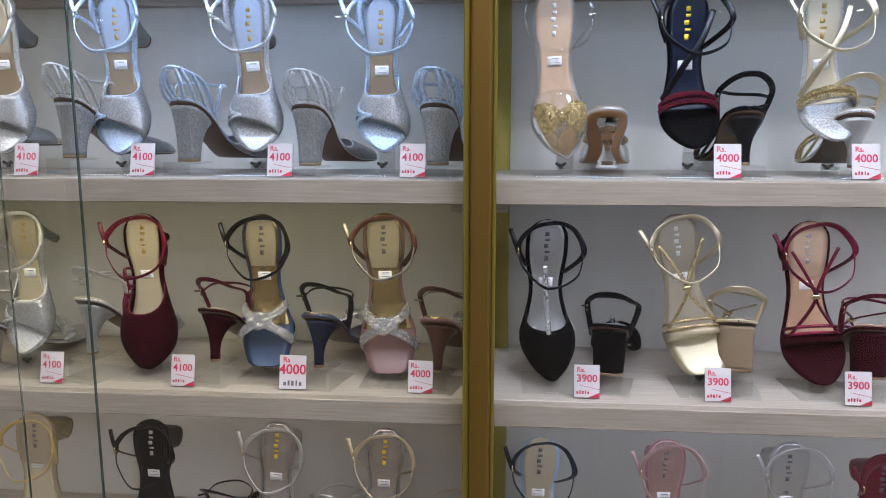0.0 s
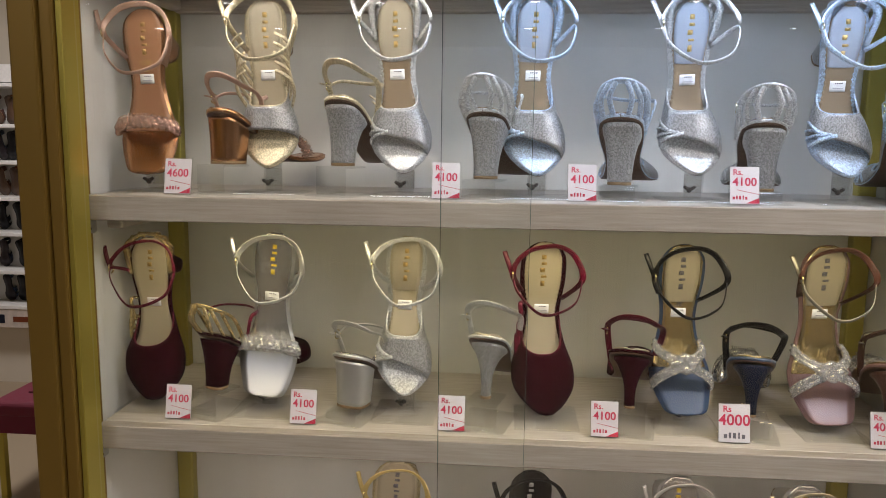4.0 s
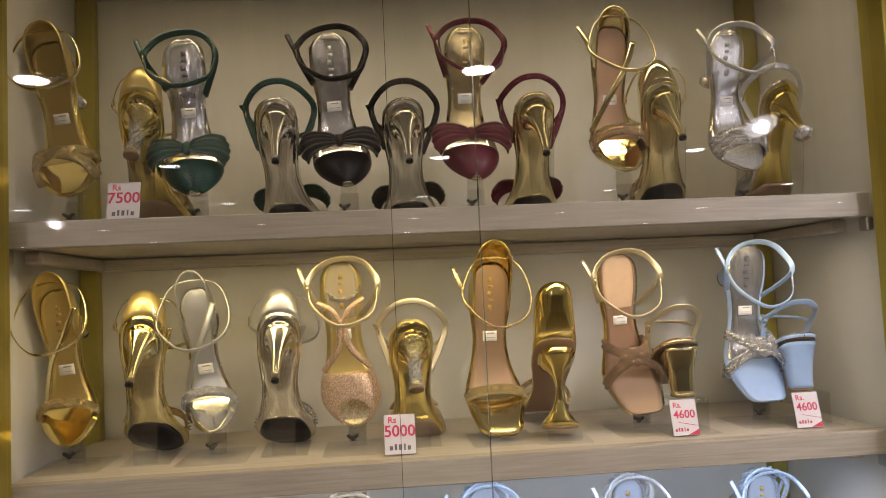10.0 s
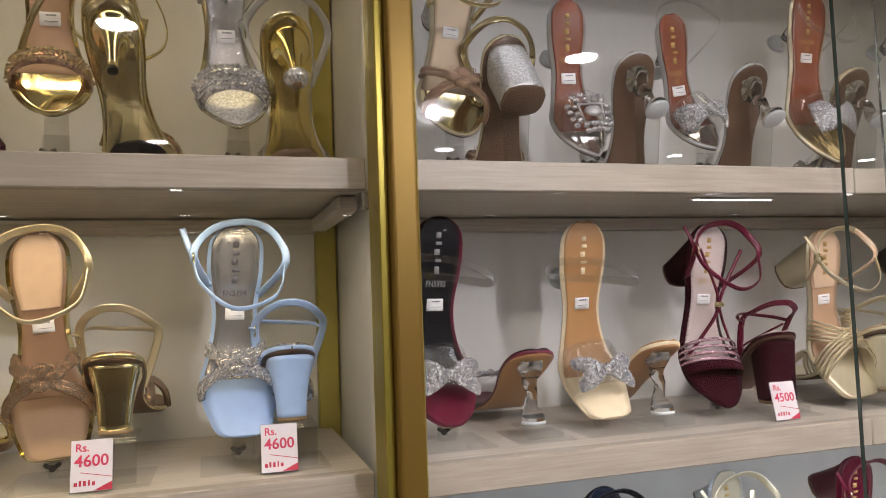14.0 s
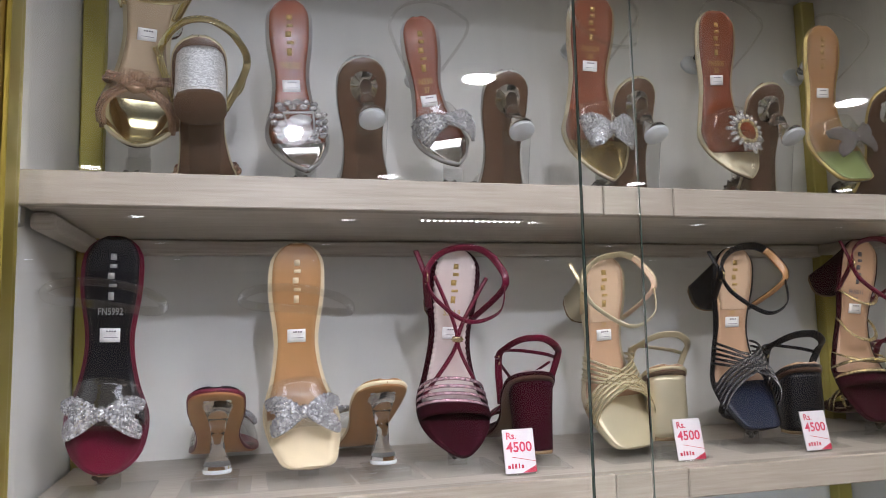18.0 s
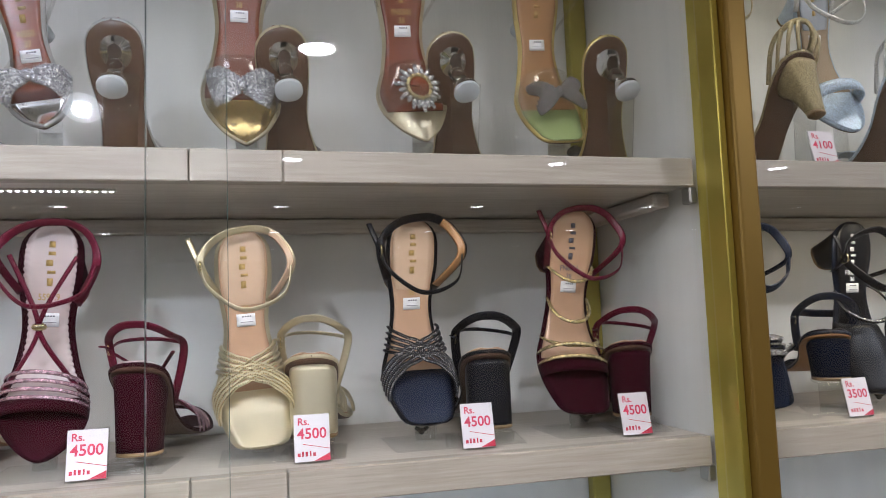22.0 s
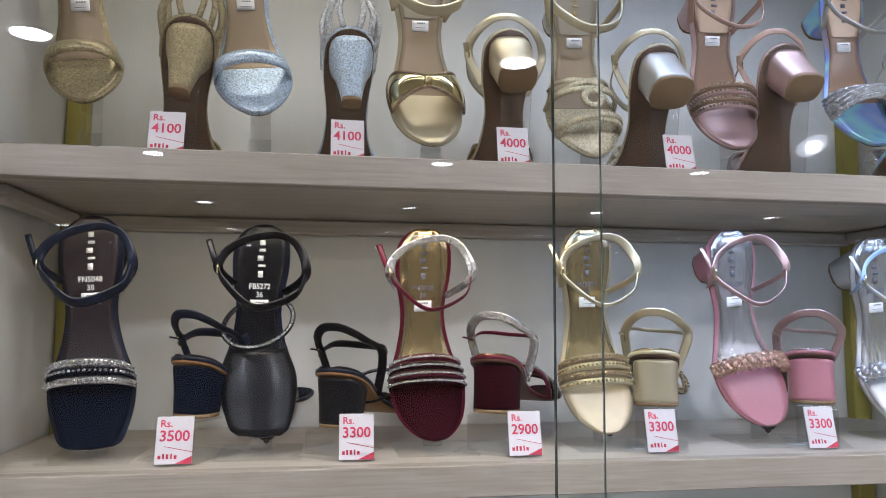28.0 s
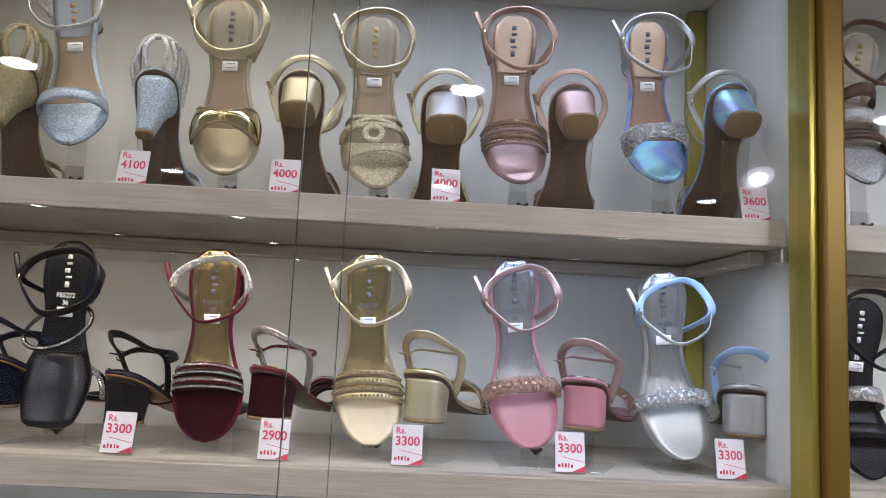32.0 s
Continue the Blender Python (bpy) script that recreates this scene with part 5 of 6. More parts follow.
GOLDTEXT, DARKTEXT = "gold", "ink"
silverpump = dict(h=.082, toe="a", up="silver_gl", ins="silver_gl", vamp="slant", vh=.030, throat=.63, quarter=.42, slope=(.69, .88), strips=4, wavy=True, cut=.66, vampmat="grey_gl", heel="flare", heelmat="grey_gl", ank="cage", strap="silver_gl", sole="brown", pad="pad_champ", rw=.0028, logo="gold")
STYLES = {
    "A3": [
        sty("rose gold square-toed sandal with a braided rhinestone strap", h=.065, toe="s", up="rose", ins="coppery", vamp="braid", trim="gem_rose", stones="gem_rose", v0=.66, v1=.74, vh=.030, heel="block", heelmat="copperplate", strap="rose", edge="copperplate", bed="copperplate", logo="gold", num="38", code="N589"),
        sty("pale gold glitter shoe with thin side straps", **{**silverpump, "up": "champ_gl", "ins": "inchamp", "strap": "champ_gl", "ank": "ring", "heelmat": "grey_gl", "wavy": False, "slope": (.76, .78), "strips": 0, "side_straps": 5}),
        sty("silver-grey glitter shoe with open strapwork at the heel", **{**silverpump, "up": "silver_gl", "ins": "champagne"}),
        sty("pale blue-silver glitter shoe with an open strapwork heel", **{**silverpump, "up": "bluesilver_gl", "strap": "bluesilver_gl", "ins": "champagne", "pad": "pad_silver"}),
        sty("silver-grey glitter shoe with open strapwork at the heel", **{**silverpump, "ins": "champagne", "pad": "pad_silver"}),
        sty("blue-silver glitter shoe with an open strapwork heel", **{**silverpump, "up": "bluesilver_gl", "strap": "bluesilver_gl", "ins": "champagne", "pad": "pad_silver"})],
    "A4": [
        sty("dark maroon velvet shoe with gold side straps", h=.075, toe="a", up="maroon_velvet", ins="inchamp", vamp="pump", throat=.68, quarter=.42, strips=3, trim="gem_gold", line="maroon", heel="flare", heelmat="maroon_velvet", ank="cage", strap="gem_gold", ringmat="maroon", logo="gold"),
        sty("silver sandal with a clear insole and a rhinestone braid", h=.07, toe="s", up="silver", ins="gel", vamp="braid", trim="gem", stones="gem", v0=.64, v1=.73, vh=.030, heel="block", heelmat="silver", strap="silver", bed="silver", logo="yellow"),
        sty("silver glitter shoe with thin side straps and slim heel", **{**silverpump, "heel": "slim", "ank": "ring", "ins": "inchamp", "pad": "pad_champ"}),
        sty("maroon velvet shoe with gold side straps and cream insole", h=.075, toe="a", up="maroon_velvet", ins="inchamp", vamp="pump", vh=.04, throat=.66, quarter=.40, strips=4, trim="maroon", line="maroon", heel="slim", heelmat="maroon_velvet", ank="ring", strap="maroon", wavy=True, logo="gold"),
        sty("grey-blue sandal with knotted rhinestone straps and gold insole", h=.075, toe="s", up="greyblue", ins="gelgold", vamp="knot", trim="gem", stones="gem", v0=.66, v1=.78, heel="slim", heelmat="navy", ank="ring", strap="black", pad="pad_champ", logo="ink", code="FN5910", num="38"),
        sty("mauve sandal with knotted rhinestone straps and gold insole", h=.075, toe="s", up="mauve", ins="gelgold", vamp="knot", trim="gem", stones="gem", v0=.66, v1=.78, heel="slim", heelmat="brownstrap", ank="ring", strap="brownstrap", ringmat="pewter", pad="pad_champ", logo="ink", code="FN5910", num="38")],
    "A5": [
        sty("pale gold shoe with a gold ankle strap", h=.07, toe="r", up="gold_gl", ins="inchamp", vamp="bands", heel="block", strap="gold", pad="pad_champ"),
        sty("black sandal with crossed black straps", h=.07, toe="r", up="black", ins="black", vamp="cross", heel="block", strap="black", logo="silver"),
        sty("silver sandal with a clear insole and looped straps", h=.07, toe="r", up="silver", ins="gel", vamp="knot", trim="silver", heel="block", strap="silver", logo="yellow"),
        sty("silver sandal with a clear insole and ankle strap", h=.07, toe="r", up="silver", ins="gel", vamp="knot", trim="gem", heel="block", strap="champ", logo="yellow")],
    "A2": [
        sty("gold high-heeled sandal with a thin rhinestone toe strap", h=.085, toe="r", up="gold", ins="gold", vamp="bands", n=1, v0=.72, v1=.78, trim="gem_gold", stones="gem_gold", vh=.032, heel="stiletto", heelmat="palegold", shell="palegold", ank="counter", diag=True, plat=.010, edge="mirrorgold", strap="palegold", logo="gold", tip="black", bed="mirrorgold"),
        sty("silver high-heeled sandal with a rhinestone toe strap", h=.085, toe="a", up="silver", ins="silver", vamp="bands", n=1, v0=.70, v1=.77, trim="gem", stones="gem", vh=.032, heel="stiletto", heelmat="chrome", shell="chrome", ank="counter", diag=True, plat=.010, edge="chrome", strap="silver", bed="chrome", tip="black", logo=""),
        sty("pale gold peep-toe sandal with a rhinestone column heel", h=.08, toe="r", up="champ", ins="gold", vamp="peep", vampmat="rosegl", ysplit="rosegl", throat=.70, quarter=.58, trim="gold", heel="curve", heelmat="mirrorgold", heelgems=True, shell="mirrorgold", treadmat="bronze", plat=.012, edge="gold", strap="champ", pad="pad_champ", bed="champ_gl", logo="gold"),
        sty("tall-backed gold shoe with a bronze insole and mirror heel", h=.085, toe="s", up="gold", ins="bronze", vamp="bands", n=1, v0=.72, v1=.78, trim="gem_gold", stones="gem_gold", vh=.03, heel="curve", heelmat="mirrorgold", sole="bronze", plat=.014, edge="mirrorgold", cup=.050, ank="counter", countermat="mirrorgold", strap="gem_gold", bed="palegold", logo="gold", second=dict(h=.108, heel="hour", cup=.066, ank="counter", loop=False, edge="mirrorgold", heelmat="mirrorgold", yaw=-4)),
        sty("tan metallic sandal with a flower rosette on the strap", h=.07, toe="s", up="champagne", ins="taupe", vamp="knot", trim="gem_bronze", stones="gem_bronze", heel="flare", heelmat="palegold", strap="champ", pad="peach", bed="bronze", edge="palegold", v0=.62, v1=.74, logo=""),
        sty("pale blue sandal with a clear insole and rhinestone rosette", h=.07, toe="s", up="sky", ins="gel", vamp="knot", trim="gem", stones="gem", heel="flare", heelmat="sky", strap="sky", v0=.64, v1=.74, code="FN5194")],
    "A1": [
        sty("gold high-heeled sandal with crossed rhinestone straps", h=.085, toe="r", up="gold", ins="gold", vamp="cross", n=2, r=.006, trim="gem_gold", stones="gem_gold", knot=False, heel="curve", heelmat="mirrorgold", heelgems=True, shell="mirrorgold", treadmat="bronze", plat=.012, ank="counter", edge="mirrorgold", strap="palegold", bed="mirrorgold", logo=""),
        sty("dark green pump with a pleated bow and silver heel", name="court_shoe", cat="pump", h=.085, toe="a", up="green", ins="gel", vamp="pump", vh=.028, throat=.80, quarter=.74, bed="chrome", cut=.66, heel="stiletto", heelmat="chrome", shell="chrome", plat=.010, edge="chrome", ank="ring", strap="green", bowpump="green", tip="black", rw=.0032, code="FN5122", logo="ink"),
        sty("black pump with a pleated bow and silver heel", name="court_shoe", cat="pump", h=.085, toe="a", up="black", ins="gel", vamp="pump", vh=.028, throat=.80, quarter=.74, bed="chrome", cut=.66, heel="stiletto", heelmat="chrome", shell="chrome", plat=.010, edge="mirrorsmoke", ank="ring", strap="black", bowpump="black", tip="black", rw=.0038, logo="silver"),
        sty("maroon pump with a pleated bow and pale gold heel", name="court_shoe", cat="pump", h=.085, toe="a", up="burgundy", ins="gelgold", vamp="pump", vh=.028, throat=.80, quarter=.74, bed="chrome", cut=.66, heel="stiletto", heelmat="palegold", shell="palegold", plat=.010, edge="palegold", ank="ring", strap="maroon", bowpump="maroon", tip="black", rw=.0030, logo="gold"),
        sty("tan and gold sandal with a rhinestone toe strap", h=.085, toe="r", up="palegold", ins="nude", vamp="bands", n=1, v0=.70, v1=.80, trim="gem_rose", stones="gem_gold", vh=.034, heel="stiletto", heelmat="palegold", shell="palegold", ank="counter", diag=True, plat=.010, edge="palegold", strap="palegold", bed="palegold", tip="black", logo=""),
        sty("clear and silver sandal with a ball heel", h=.085, toe="a", up="silver", ins="gel", vamp="bands", n=2, v0=.70, v1=.86, trim="gem", mono=True, stones="gem", vh=.034, heel="stiletto", heelmat="mirrorgold", shell="mirrorgold", treadmat="bronze", plat=.010, edge="chrome", strap="silver", bed="silver_gl", ball=True, logo="silver")],
    "B1": [
        sty("clear and bronze sandal with a knotted rhinestone strap", h=.08, toe="r", up="bronze", ins="champagne", vamp="knot", trim="bronze", stones="gem_rose", heel="wideblock", heelmat="silver_gl", tip="brown", strap="palegold", bed="palegold", edge="champ", logo=""),
        sty("clear pointed mule with a rust insole and crystal buckle", h=.075, toe="p", up="chrome", ins="rust", vamp="brooch", square=True, heel="spool", heelmat="clear_heel", ank="none", sole="brown", edge="silver", bed="chrome", logo="gold", cut=.78, cat="mule", name="mule", code="FN5523"),
        sty("clear pointed mule with a rust insole and crystal bow", h=.075, toe="p", up="silver", ins="rust", vamp="bow", trim="gem", heel="spool", heelmat="clear_heel", ank="clear", sole="brown", edge="silver", bed="chrome", logo="gold", cut=.76, cat="mule", name="mule", code="FN5506", num="37", loop=False),
        sty("clear pointed mule with a rust insole and flat crystal bow", h=.075, toe="p", up="champ", ins="rust", vamp="rectbow", trim="gem", heel="spool", heelmat="clear_heel", ank="clear", sole="brown", edge="champ", bed="gelgold", logo="gold", cut=.74, cat="mule", name="mule", code="FN5524", num="38"),
        sty("clear pointed mule with a rust insole and sunburst brooch", h=.075, toe="p", up="champ", ins="rust", vamp="brooch", rays=20, stone="rust", heel="spool", heelmat="clear_heel", ank="clear", sole="brown", edge="champ", bed="clear", logo="gold", cut=.80, cat="mule", name="mule", code="FN5505", num="38", loop=False),
        sty("green-toed clear mule with a dark rhinestone bow", h=.075, toe="s", up="sage", ins="tan", vamp="bow", trim="gem_dark", petals=True, ln=.034, heel="spool", heelmat="clear_heel", ank="clear", sole="brown", edge="gold", bed="sage", logo="gold", cut=.76, cat="mule", name="mule", tilt=.12, loop=False)],
    "B2": [
        sty("clear mule with a black insole, maroon toe and silver bow", h=.098, second=dict(h=.079), toe="q", up="maroon", ins="black", vamp="bow", petals=True, ln=.039, trim="gem", heel="spool", heelmat="clear_heel", ank="clear", wide_loop=True, sole="tan", edge="burgundy", bed="maroon", cut=.76, logo="silver", code="FN5992", cat="mule", name="mule", loop=False, yaw=-2),
        sty("clear mule with a tan insole and crystal bow", h=.096, second=dict(h=.082), toe="s", up="cream", ins="tan", vamp="bow", petals=True, ln=.039, trim="gem", heel="spool", heelmat="clear_heel", ank="clear", wide_loop=True, sole="tan", edge="cream", bed="cream", cut=.74, logo="cream", cat="mule", name="mule", yaw=3),
        sty("maroon velvet strappy sandal with silver-edged straps", h=.085, toe="a", up="maroon_velvet", ins="pinkgrey", wavy=True, vamp="lace", trim="gem_pink", lace="maroon", v0=.64, v1=.74, n=4, heel="block", heelmat="maroon_velvet", strap="maroon", edge="maroon_velvet", logo="gold", code="5591.9"),
        sty("pale gold square sandal with braided metallic straps", h=.08, toe="s", up="champ", ins="nude", vamp="weave", n=5, trim="champ", stones="gem_gold", lining="peach", heel="wideblock", heelmat="champ", strap="champ", pad="peach", bed="champ", logo="gold", code="FN5953", num="38", knot=False),
        sty("black square sandal with braided black and silver straps", h=.08, toe="s", up="black", ins="nude", vamp="weave", n=5, trim="black", stones="gem", lining="tan", heel="wideblock", heelmat="black", strap="black", pad="peach", bed="navy", logo="gold", num="38", sw=.006, knot=False),
        sty("maroon velvet sandal with looped gold chain straps", h=.08, toe="s", up="maroon_velvet", ins="nude", vamp="lace", trim="gem_gold", lace="gem_gold", loops=((.26, .12), (.40, .16), (.58, .10)), v0=.68, v1=.74, n=2, heel="block", heelmat="maroon_velvet", strap="maroon", edge="maroon_velvet", logo="ink", code="FN6011", num="38")],
    "B3": [
        sty("clear sandal with a nude insole and gold stone bow", h=.075, toe="p", up="nude", ins="peach", vamp="rectbow", trim="gem_gold", heel="spool", heelmat="clear_heel", ank="clear", edge="silver", bed="chrome", logo="white", sole="tan"),
        sty("black sandal with crossed straps and red-stone band", h=.07, toe="r", up="black_velvet", ins="navy", vamp="bands", n=2, v0=.66, v1=.74, trim="black", stones="gem_ruby", diag=True, heel="slim", heelmat="black", strap="black", logo="yellow", bed="black_velvet"),
        sty("silver and gold sandal with a stone band", h=.07, toe="r", up="silver_gl", ins="inchamp", vamp="bands", n=2, v0=.66, v1=.74, trim="gold", stones="gem_gold", diag=True, heel="slim", heelmat="silver", strap="champ", logo="gold", bed="silver_gl"),
        sty("maroon sandal with maroon straps", h=.07, toe="r", up="maroon", ins="maroon", vamp="cross", heel="block", strap="maroon", logo="gold")],
    "B4": [
        sty("black velvet pointed shoe with a silver insole and stone T-strap", h=.07, toe="p", up="black_velvet", ins="silver", wavy=True, vamp="pump", vh=.036, throat=.70, quarter=.50, heel="block", heelmat="black_velvet", strap="black", trim="gem", line="black", tstrap="gem", logo="ink"),
        sty("pale gold square sandal with a thin gold chain strap", h=.07, toe="s", up="champ", ins="pad_champ", vamp="lace", trim="gem_gold", n=2, v0=.66, v1=.70, heel="wideblock", heelmat="champagne", strap="champ", lace="gem_gold", logo="white"),
        sty("maroon sandal with crossed straps and silver piping", h=.07, toe="r", up="maroon_velvet", ins="nude", vamp="lace", trim="gem_ruby", n=2, v0=.64, v1=.68, heel="block", heelmat="maroon_velvet", strap="maroon", lace="maroon", pad="peach", logo="silver")],
    "B5": [
        sty("tan sandal with a blue strap", h=.07, toe="r", up="blue", ins="inchamp", vamp="bands", heel="block", strap="navy", logo="ink"),
        sty("pink sandal with a pale insole and ankle strap", h=.07, toe="r", up="pink", ins="pinkmetal", vamp="bands", heel="block", strap="pinkmetal", logo="ink"),
        sty("silver sandal with a silver insole and ankle strap", h=.07, toe="r", up="silver", ins="silver", vamp="bands", heel="block", strap="silver", logo="ink", num="38"),
        sty("maroon shoe with an ankle strap", h=.07, toe="r", up="maroon", ins="maroon", vamp="bands", heel="block", strap="maroon")],
    "C1": [
        sty("gold glitter sandal with strapwork heel and brown insole", h=.065, toe="r", up="gold_gl", ins="champagne", vamp="bands", n=1, v0=.70, v1=.78, vh=.032, heel="taper", heelmat="gold_gl", ank="cage", second=dict(h=.085), strap="gold_gl", sole="brown", logo="white", pad="pad_champ"),
        sty("silver-blue glitter sandal with a strapwork heel", h=.065, toe="r", up="bluesilver_gl", ins="champagne", vamp="bands", n=1, v0=.70, v1=.78, vh=.032, heel="taper", heelmat="bluesilver_gl", ank="cage", second=dict(h=.085), strap="silver_gl", sole="brown", logo="gold", pad="pad_silver"),
        sty("pale gold sandal with a shiny metal bow strap", h=.06, toe="q", up="champ", ins="champagne", vamp="bands", n=1, v0=.70, v1=.74, vh=.032, trim="gold", metalbow="palegold", heel="block", heelmat="champ", strap="champ", sw=.009, rw=.006, sole="brown", pad="pad_champ", logo="ink", code="FN567", num="38"),
        sty("olive gold sandal with ring-shaped glitter straps", h=.06, toe="r", up="champ_gl", ins="champagne", vamp="rings", trim="champ_gl", v0=.68, v1=.84, heel="wideblock", heelmat="silver", strap="champ", pad="pad_champ", sole="brown", logo="gold", rw=.005),
        sty("pink sandal with rows of bronze stones", h=.06, toe="q", up="pinkmetal", ins="taupe", vamp="bands", n=4, v0=.68, v1=.80, trim="bronze", stones="gem_bronze", rows=4, heel="block", heelmat="pinkmetal", strap="rose", pad="peach", sole="brown", bed="pinkmetal", logo="ink", num="38"),
        sty("iridescent blue sandal with twisted stone straps", h=.06, toe="q", up="holo", ins="taupe", vamp="cross", n=3, r=.0042, trim="gem", stones="gem", v0=.70, v1=.76, heel="block", heelmat="holo", strap="silver", pad="peach", sole="brown", bed="holo", logo="ink", code="5572", knot=False)],
    "C2": [
        sty("navy sandal with silver stone toe straps", h=.056, second=dict(yaw=-30), toe="s", up="navy_velvet", ins="dark", vamp="bands", n=3, v0=.64, v1=.74, trim="gem", stones="gem", heel="block", heelmat="navy_velvet", strap="navy", sw=.007, sole="tan", bed="navy_velvet", edge="navy", logo="white", code="FN5048", num="38", rw=.006),
        sty("black square-toed sandal with a thin stone strap", h=.056, second=dict(yaw=-31), toe="s", up="black", ins="black", vamp="pump", throat=.60, quarter=.55, vh=.018, chain_ring=.47, lace="gem", heel="block", heelmat="black", strap="black", sw=.007, sole="tan", edge="navy", logo="white", code="FB5272", num="36", bed="navy", rw=.005),
        sty("maroon sandal with rows of pink stones and gold insole", h=.056, second=dict(yaw=-31), toe="q", up="maroon_velvet", ins="gelgold", vamp="bands", n=4, v0=.62, v1=.75, trim="maroon", stones="gem", rows=4, count=44, gemr=.0017, heel="wideblock", heelmat="maroon_velvet", strap="gem", ringmat="maroon", sw=.006, edge="maroon", logo="ink", code="FN5828", num="38"),
        sty("pale gold sandal with gold stone bands and clear insole", h=.056, toe="q", up="champ", ins="gelgold", vamp="bands", n=4, v0=.64, v1=.78, trim="champagne", stones="gem_gold", rows=3, heel="wideblock", heelmat="champ", strap="champ", sw=.006, bed="cream", logo="ink", code="FN5619", num="38"),
        sty("pink sandal with a braided stone strap and clear insole", h=.056, toe="q", up="pink", ins="gel", vamp="braid", trim="gem_rose", stones="gem_rose", v0=.66, v1=.73, heel="wideblock", heelmat="pink", strap="pinkmetal", sw=.006, logo="ink", code="FN5829", num="39", edge="pink", bed="pink"),
        sty("silver sandal with a braided stone strap and clear insole", h=.056, toe="q", up="silver", ins="gel", vamp="braid", trim="gem", stones="gem", v0=.66, v1=.73, heel="wideblock", heelmat="silver", strap="sky", ringmat="silver", sw=.006, logo="ink", code="FN5829", num="38", edge="silver", bed="silver")],
    "D1": [sty("silver glitter sandal with brown patterned straps", h=.06, toe="r", up="silver_gl", ins="inchamp", vamp="bands", n=3, v0=.40, v1=.75, gap=.06, trim="brownstrap", heel="block", strap="brown", logo="gold", pad="pad_champ")],
    "D2": [sty("black sandal with stone straps", h=.06, toe="r", up="black", ins="black", vamp="bands", n=2, v0=.52, v1=.80, gap=.12, trim="gem", heel="block", strap="black", logo="white", num="38")],
}


PLACES = {}
PLACES["A3"] = [
    ((-1.083, 0.243, -1.073, 0.025), ("U", -0.971, 0.039), ("4600", -1.014)),
    ((-0.915, 0.255, -0.907, 0.036), ("U", -0.813, 0.039), None),
    ((-0.742, 0.256, -0.727, 0.032), ("U", -0.625, 0.025), ("4100", -0.668)),
    ((-0.559, 0.255, -0.553, 0.031), ("U", -0.454, 0.020), ("4100", -0.500)),
    ((-0.364, 0.252, -0.352, 0.035), ("U", -0.278, 0.015), ("4100", -0.306)),
    ((-0.174, 0.246, -0.168, 0.035), ("U", -0.098, 0.016), ("4100", -0.124)),
]
PLACES["A4"] = [
    ((-1.087, 0.237, -1.079, 0.011), ("U", -0.992, 0.033), ("4100", -1.025)),
    ((-0.906, 0.248, -0.920, 0.022), ("U", -0.803, 0.014), ("4100", -0.854)),
    ((-0.723, 0.247, -0.725, 0.032), ("U", -0.617, 0.035), ("4100", -0.657)),
    ((-0.539, 0.243, -0.532, 0.012), ("U", -0.427, 0.029), ("4100", -0.460)),
    ((-0.357, 0.244, -0.348, 0.020), ("U", -0.271, 0.024), ("4000", -0.298)),
    ((-0.175, 0.247, -0.163, 0.014), ("U", -0.097, 0.021), ("4000", -0.115)),
]
PLACES["A5"] = [
    ((-0.735, 0.230, -0.742, -0.026), None, None),
    ((-0.546, 0.225, -0.546, 0.003), ("U", -0.439, 0.012), None),
    ((-0.343, 0.227, -0.352, 0.005), ("U", -0.266, 0.012), None),
    ((-0.175, 0.223, -0.178, 0.001), ("U", -0.084, 0.012), None),
]
PLACES["A2"] = [
    ((-1.103, 0.224, -1.080, 0.030), ("S", -0.988, 0.188, -0.989), None),
    ((-0.929, 0.218, -0.904, 0.036), ("S", -0.817, 0.184, -0.818), None),
    ((-0.739, 0.246, -0.724, 0.033), ("S", -0.649, 0.165, -0.639), ("5000", -0.670)),
    ((-0.536, 0.234, -0.534, 0.010), ("U", -0.458, 0.014), None),
    ((-0.361, 0.242, -0.340, 0.025), ("U", -0.289, 0.045), ("4600", -0.304)),
    ((-0.172, 0.247, -0.169, 0.031), ("U", -0.122, 0.044), ("4600", -0.138)),
]
PLACES["A1"] = [
    ((-1.108, 0.248, -1.076, 0.040), ("S", -0.986, 0.173, -0.983), ("7500", -0.996)),
    ((-0.937, 0.251, -0.919, 0.036), ("S", -0.815, 0.158, -0.805), None),
    ((-0.743, 0.256, -0.723, 0.041), ("S", -0.647, 0.154, -0.637), None),
    ((-0.555, 0.262, -0.552, 0.044), ("S", -0.468, 0.158, -0.460), None),
    ((-0.349, 0.258, -0.343, 0.050), ("S", -0.292, 0.170, -0.269), None),
    ((-0.179, 0.252, -0.169, 0.044), ("S", -0.119, 0.167, -0.103), None),
]
PLACES["B1"] = [
    ((0.088, 0.268, 0.073, 0.042), ("S", 0.132, 0.160, 0.147), None),
    ((0.226, 0.223, 0.244, 0.022), ("S", 0.303, 0.151, 0.324), None),
    ((0.374, 0.217, 0.412, 0.035), ("S", 0.473, 0.147, 0.491), None),
    ((0.601, 0.266, 0.604, 0.022), ("S", 0.640, 0.150, 0.663), None),
    ((0.779, 0.262, 0.798, 0.031), ("S", 0.828, 0.155, 0.859), None),
    ((0.948, 0.256, 0.964, 0.033), ("S", 1.023, 0.163, 1.051), None),
]
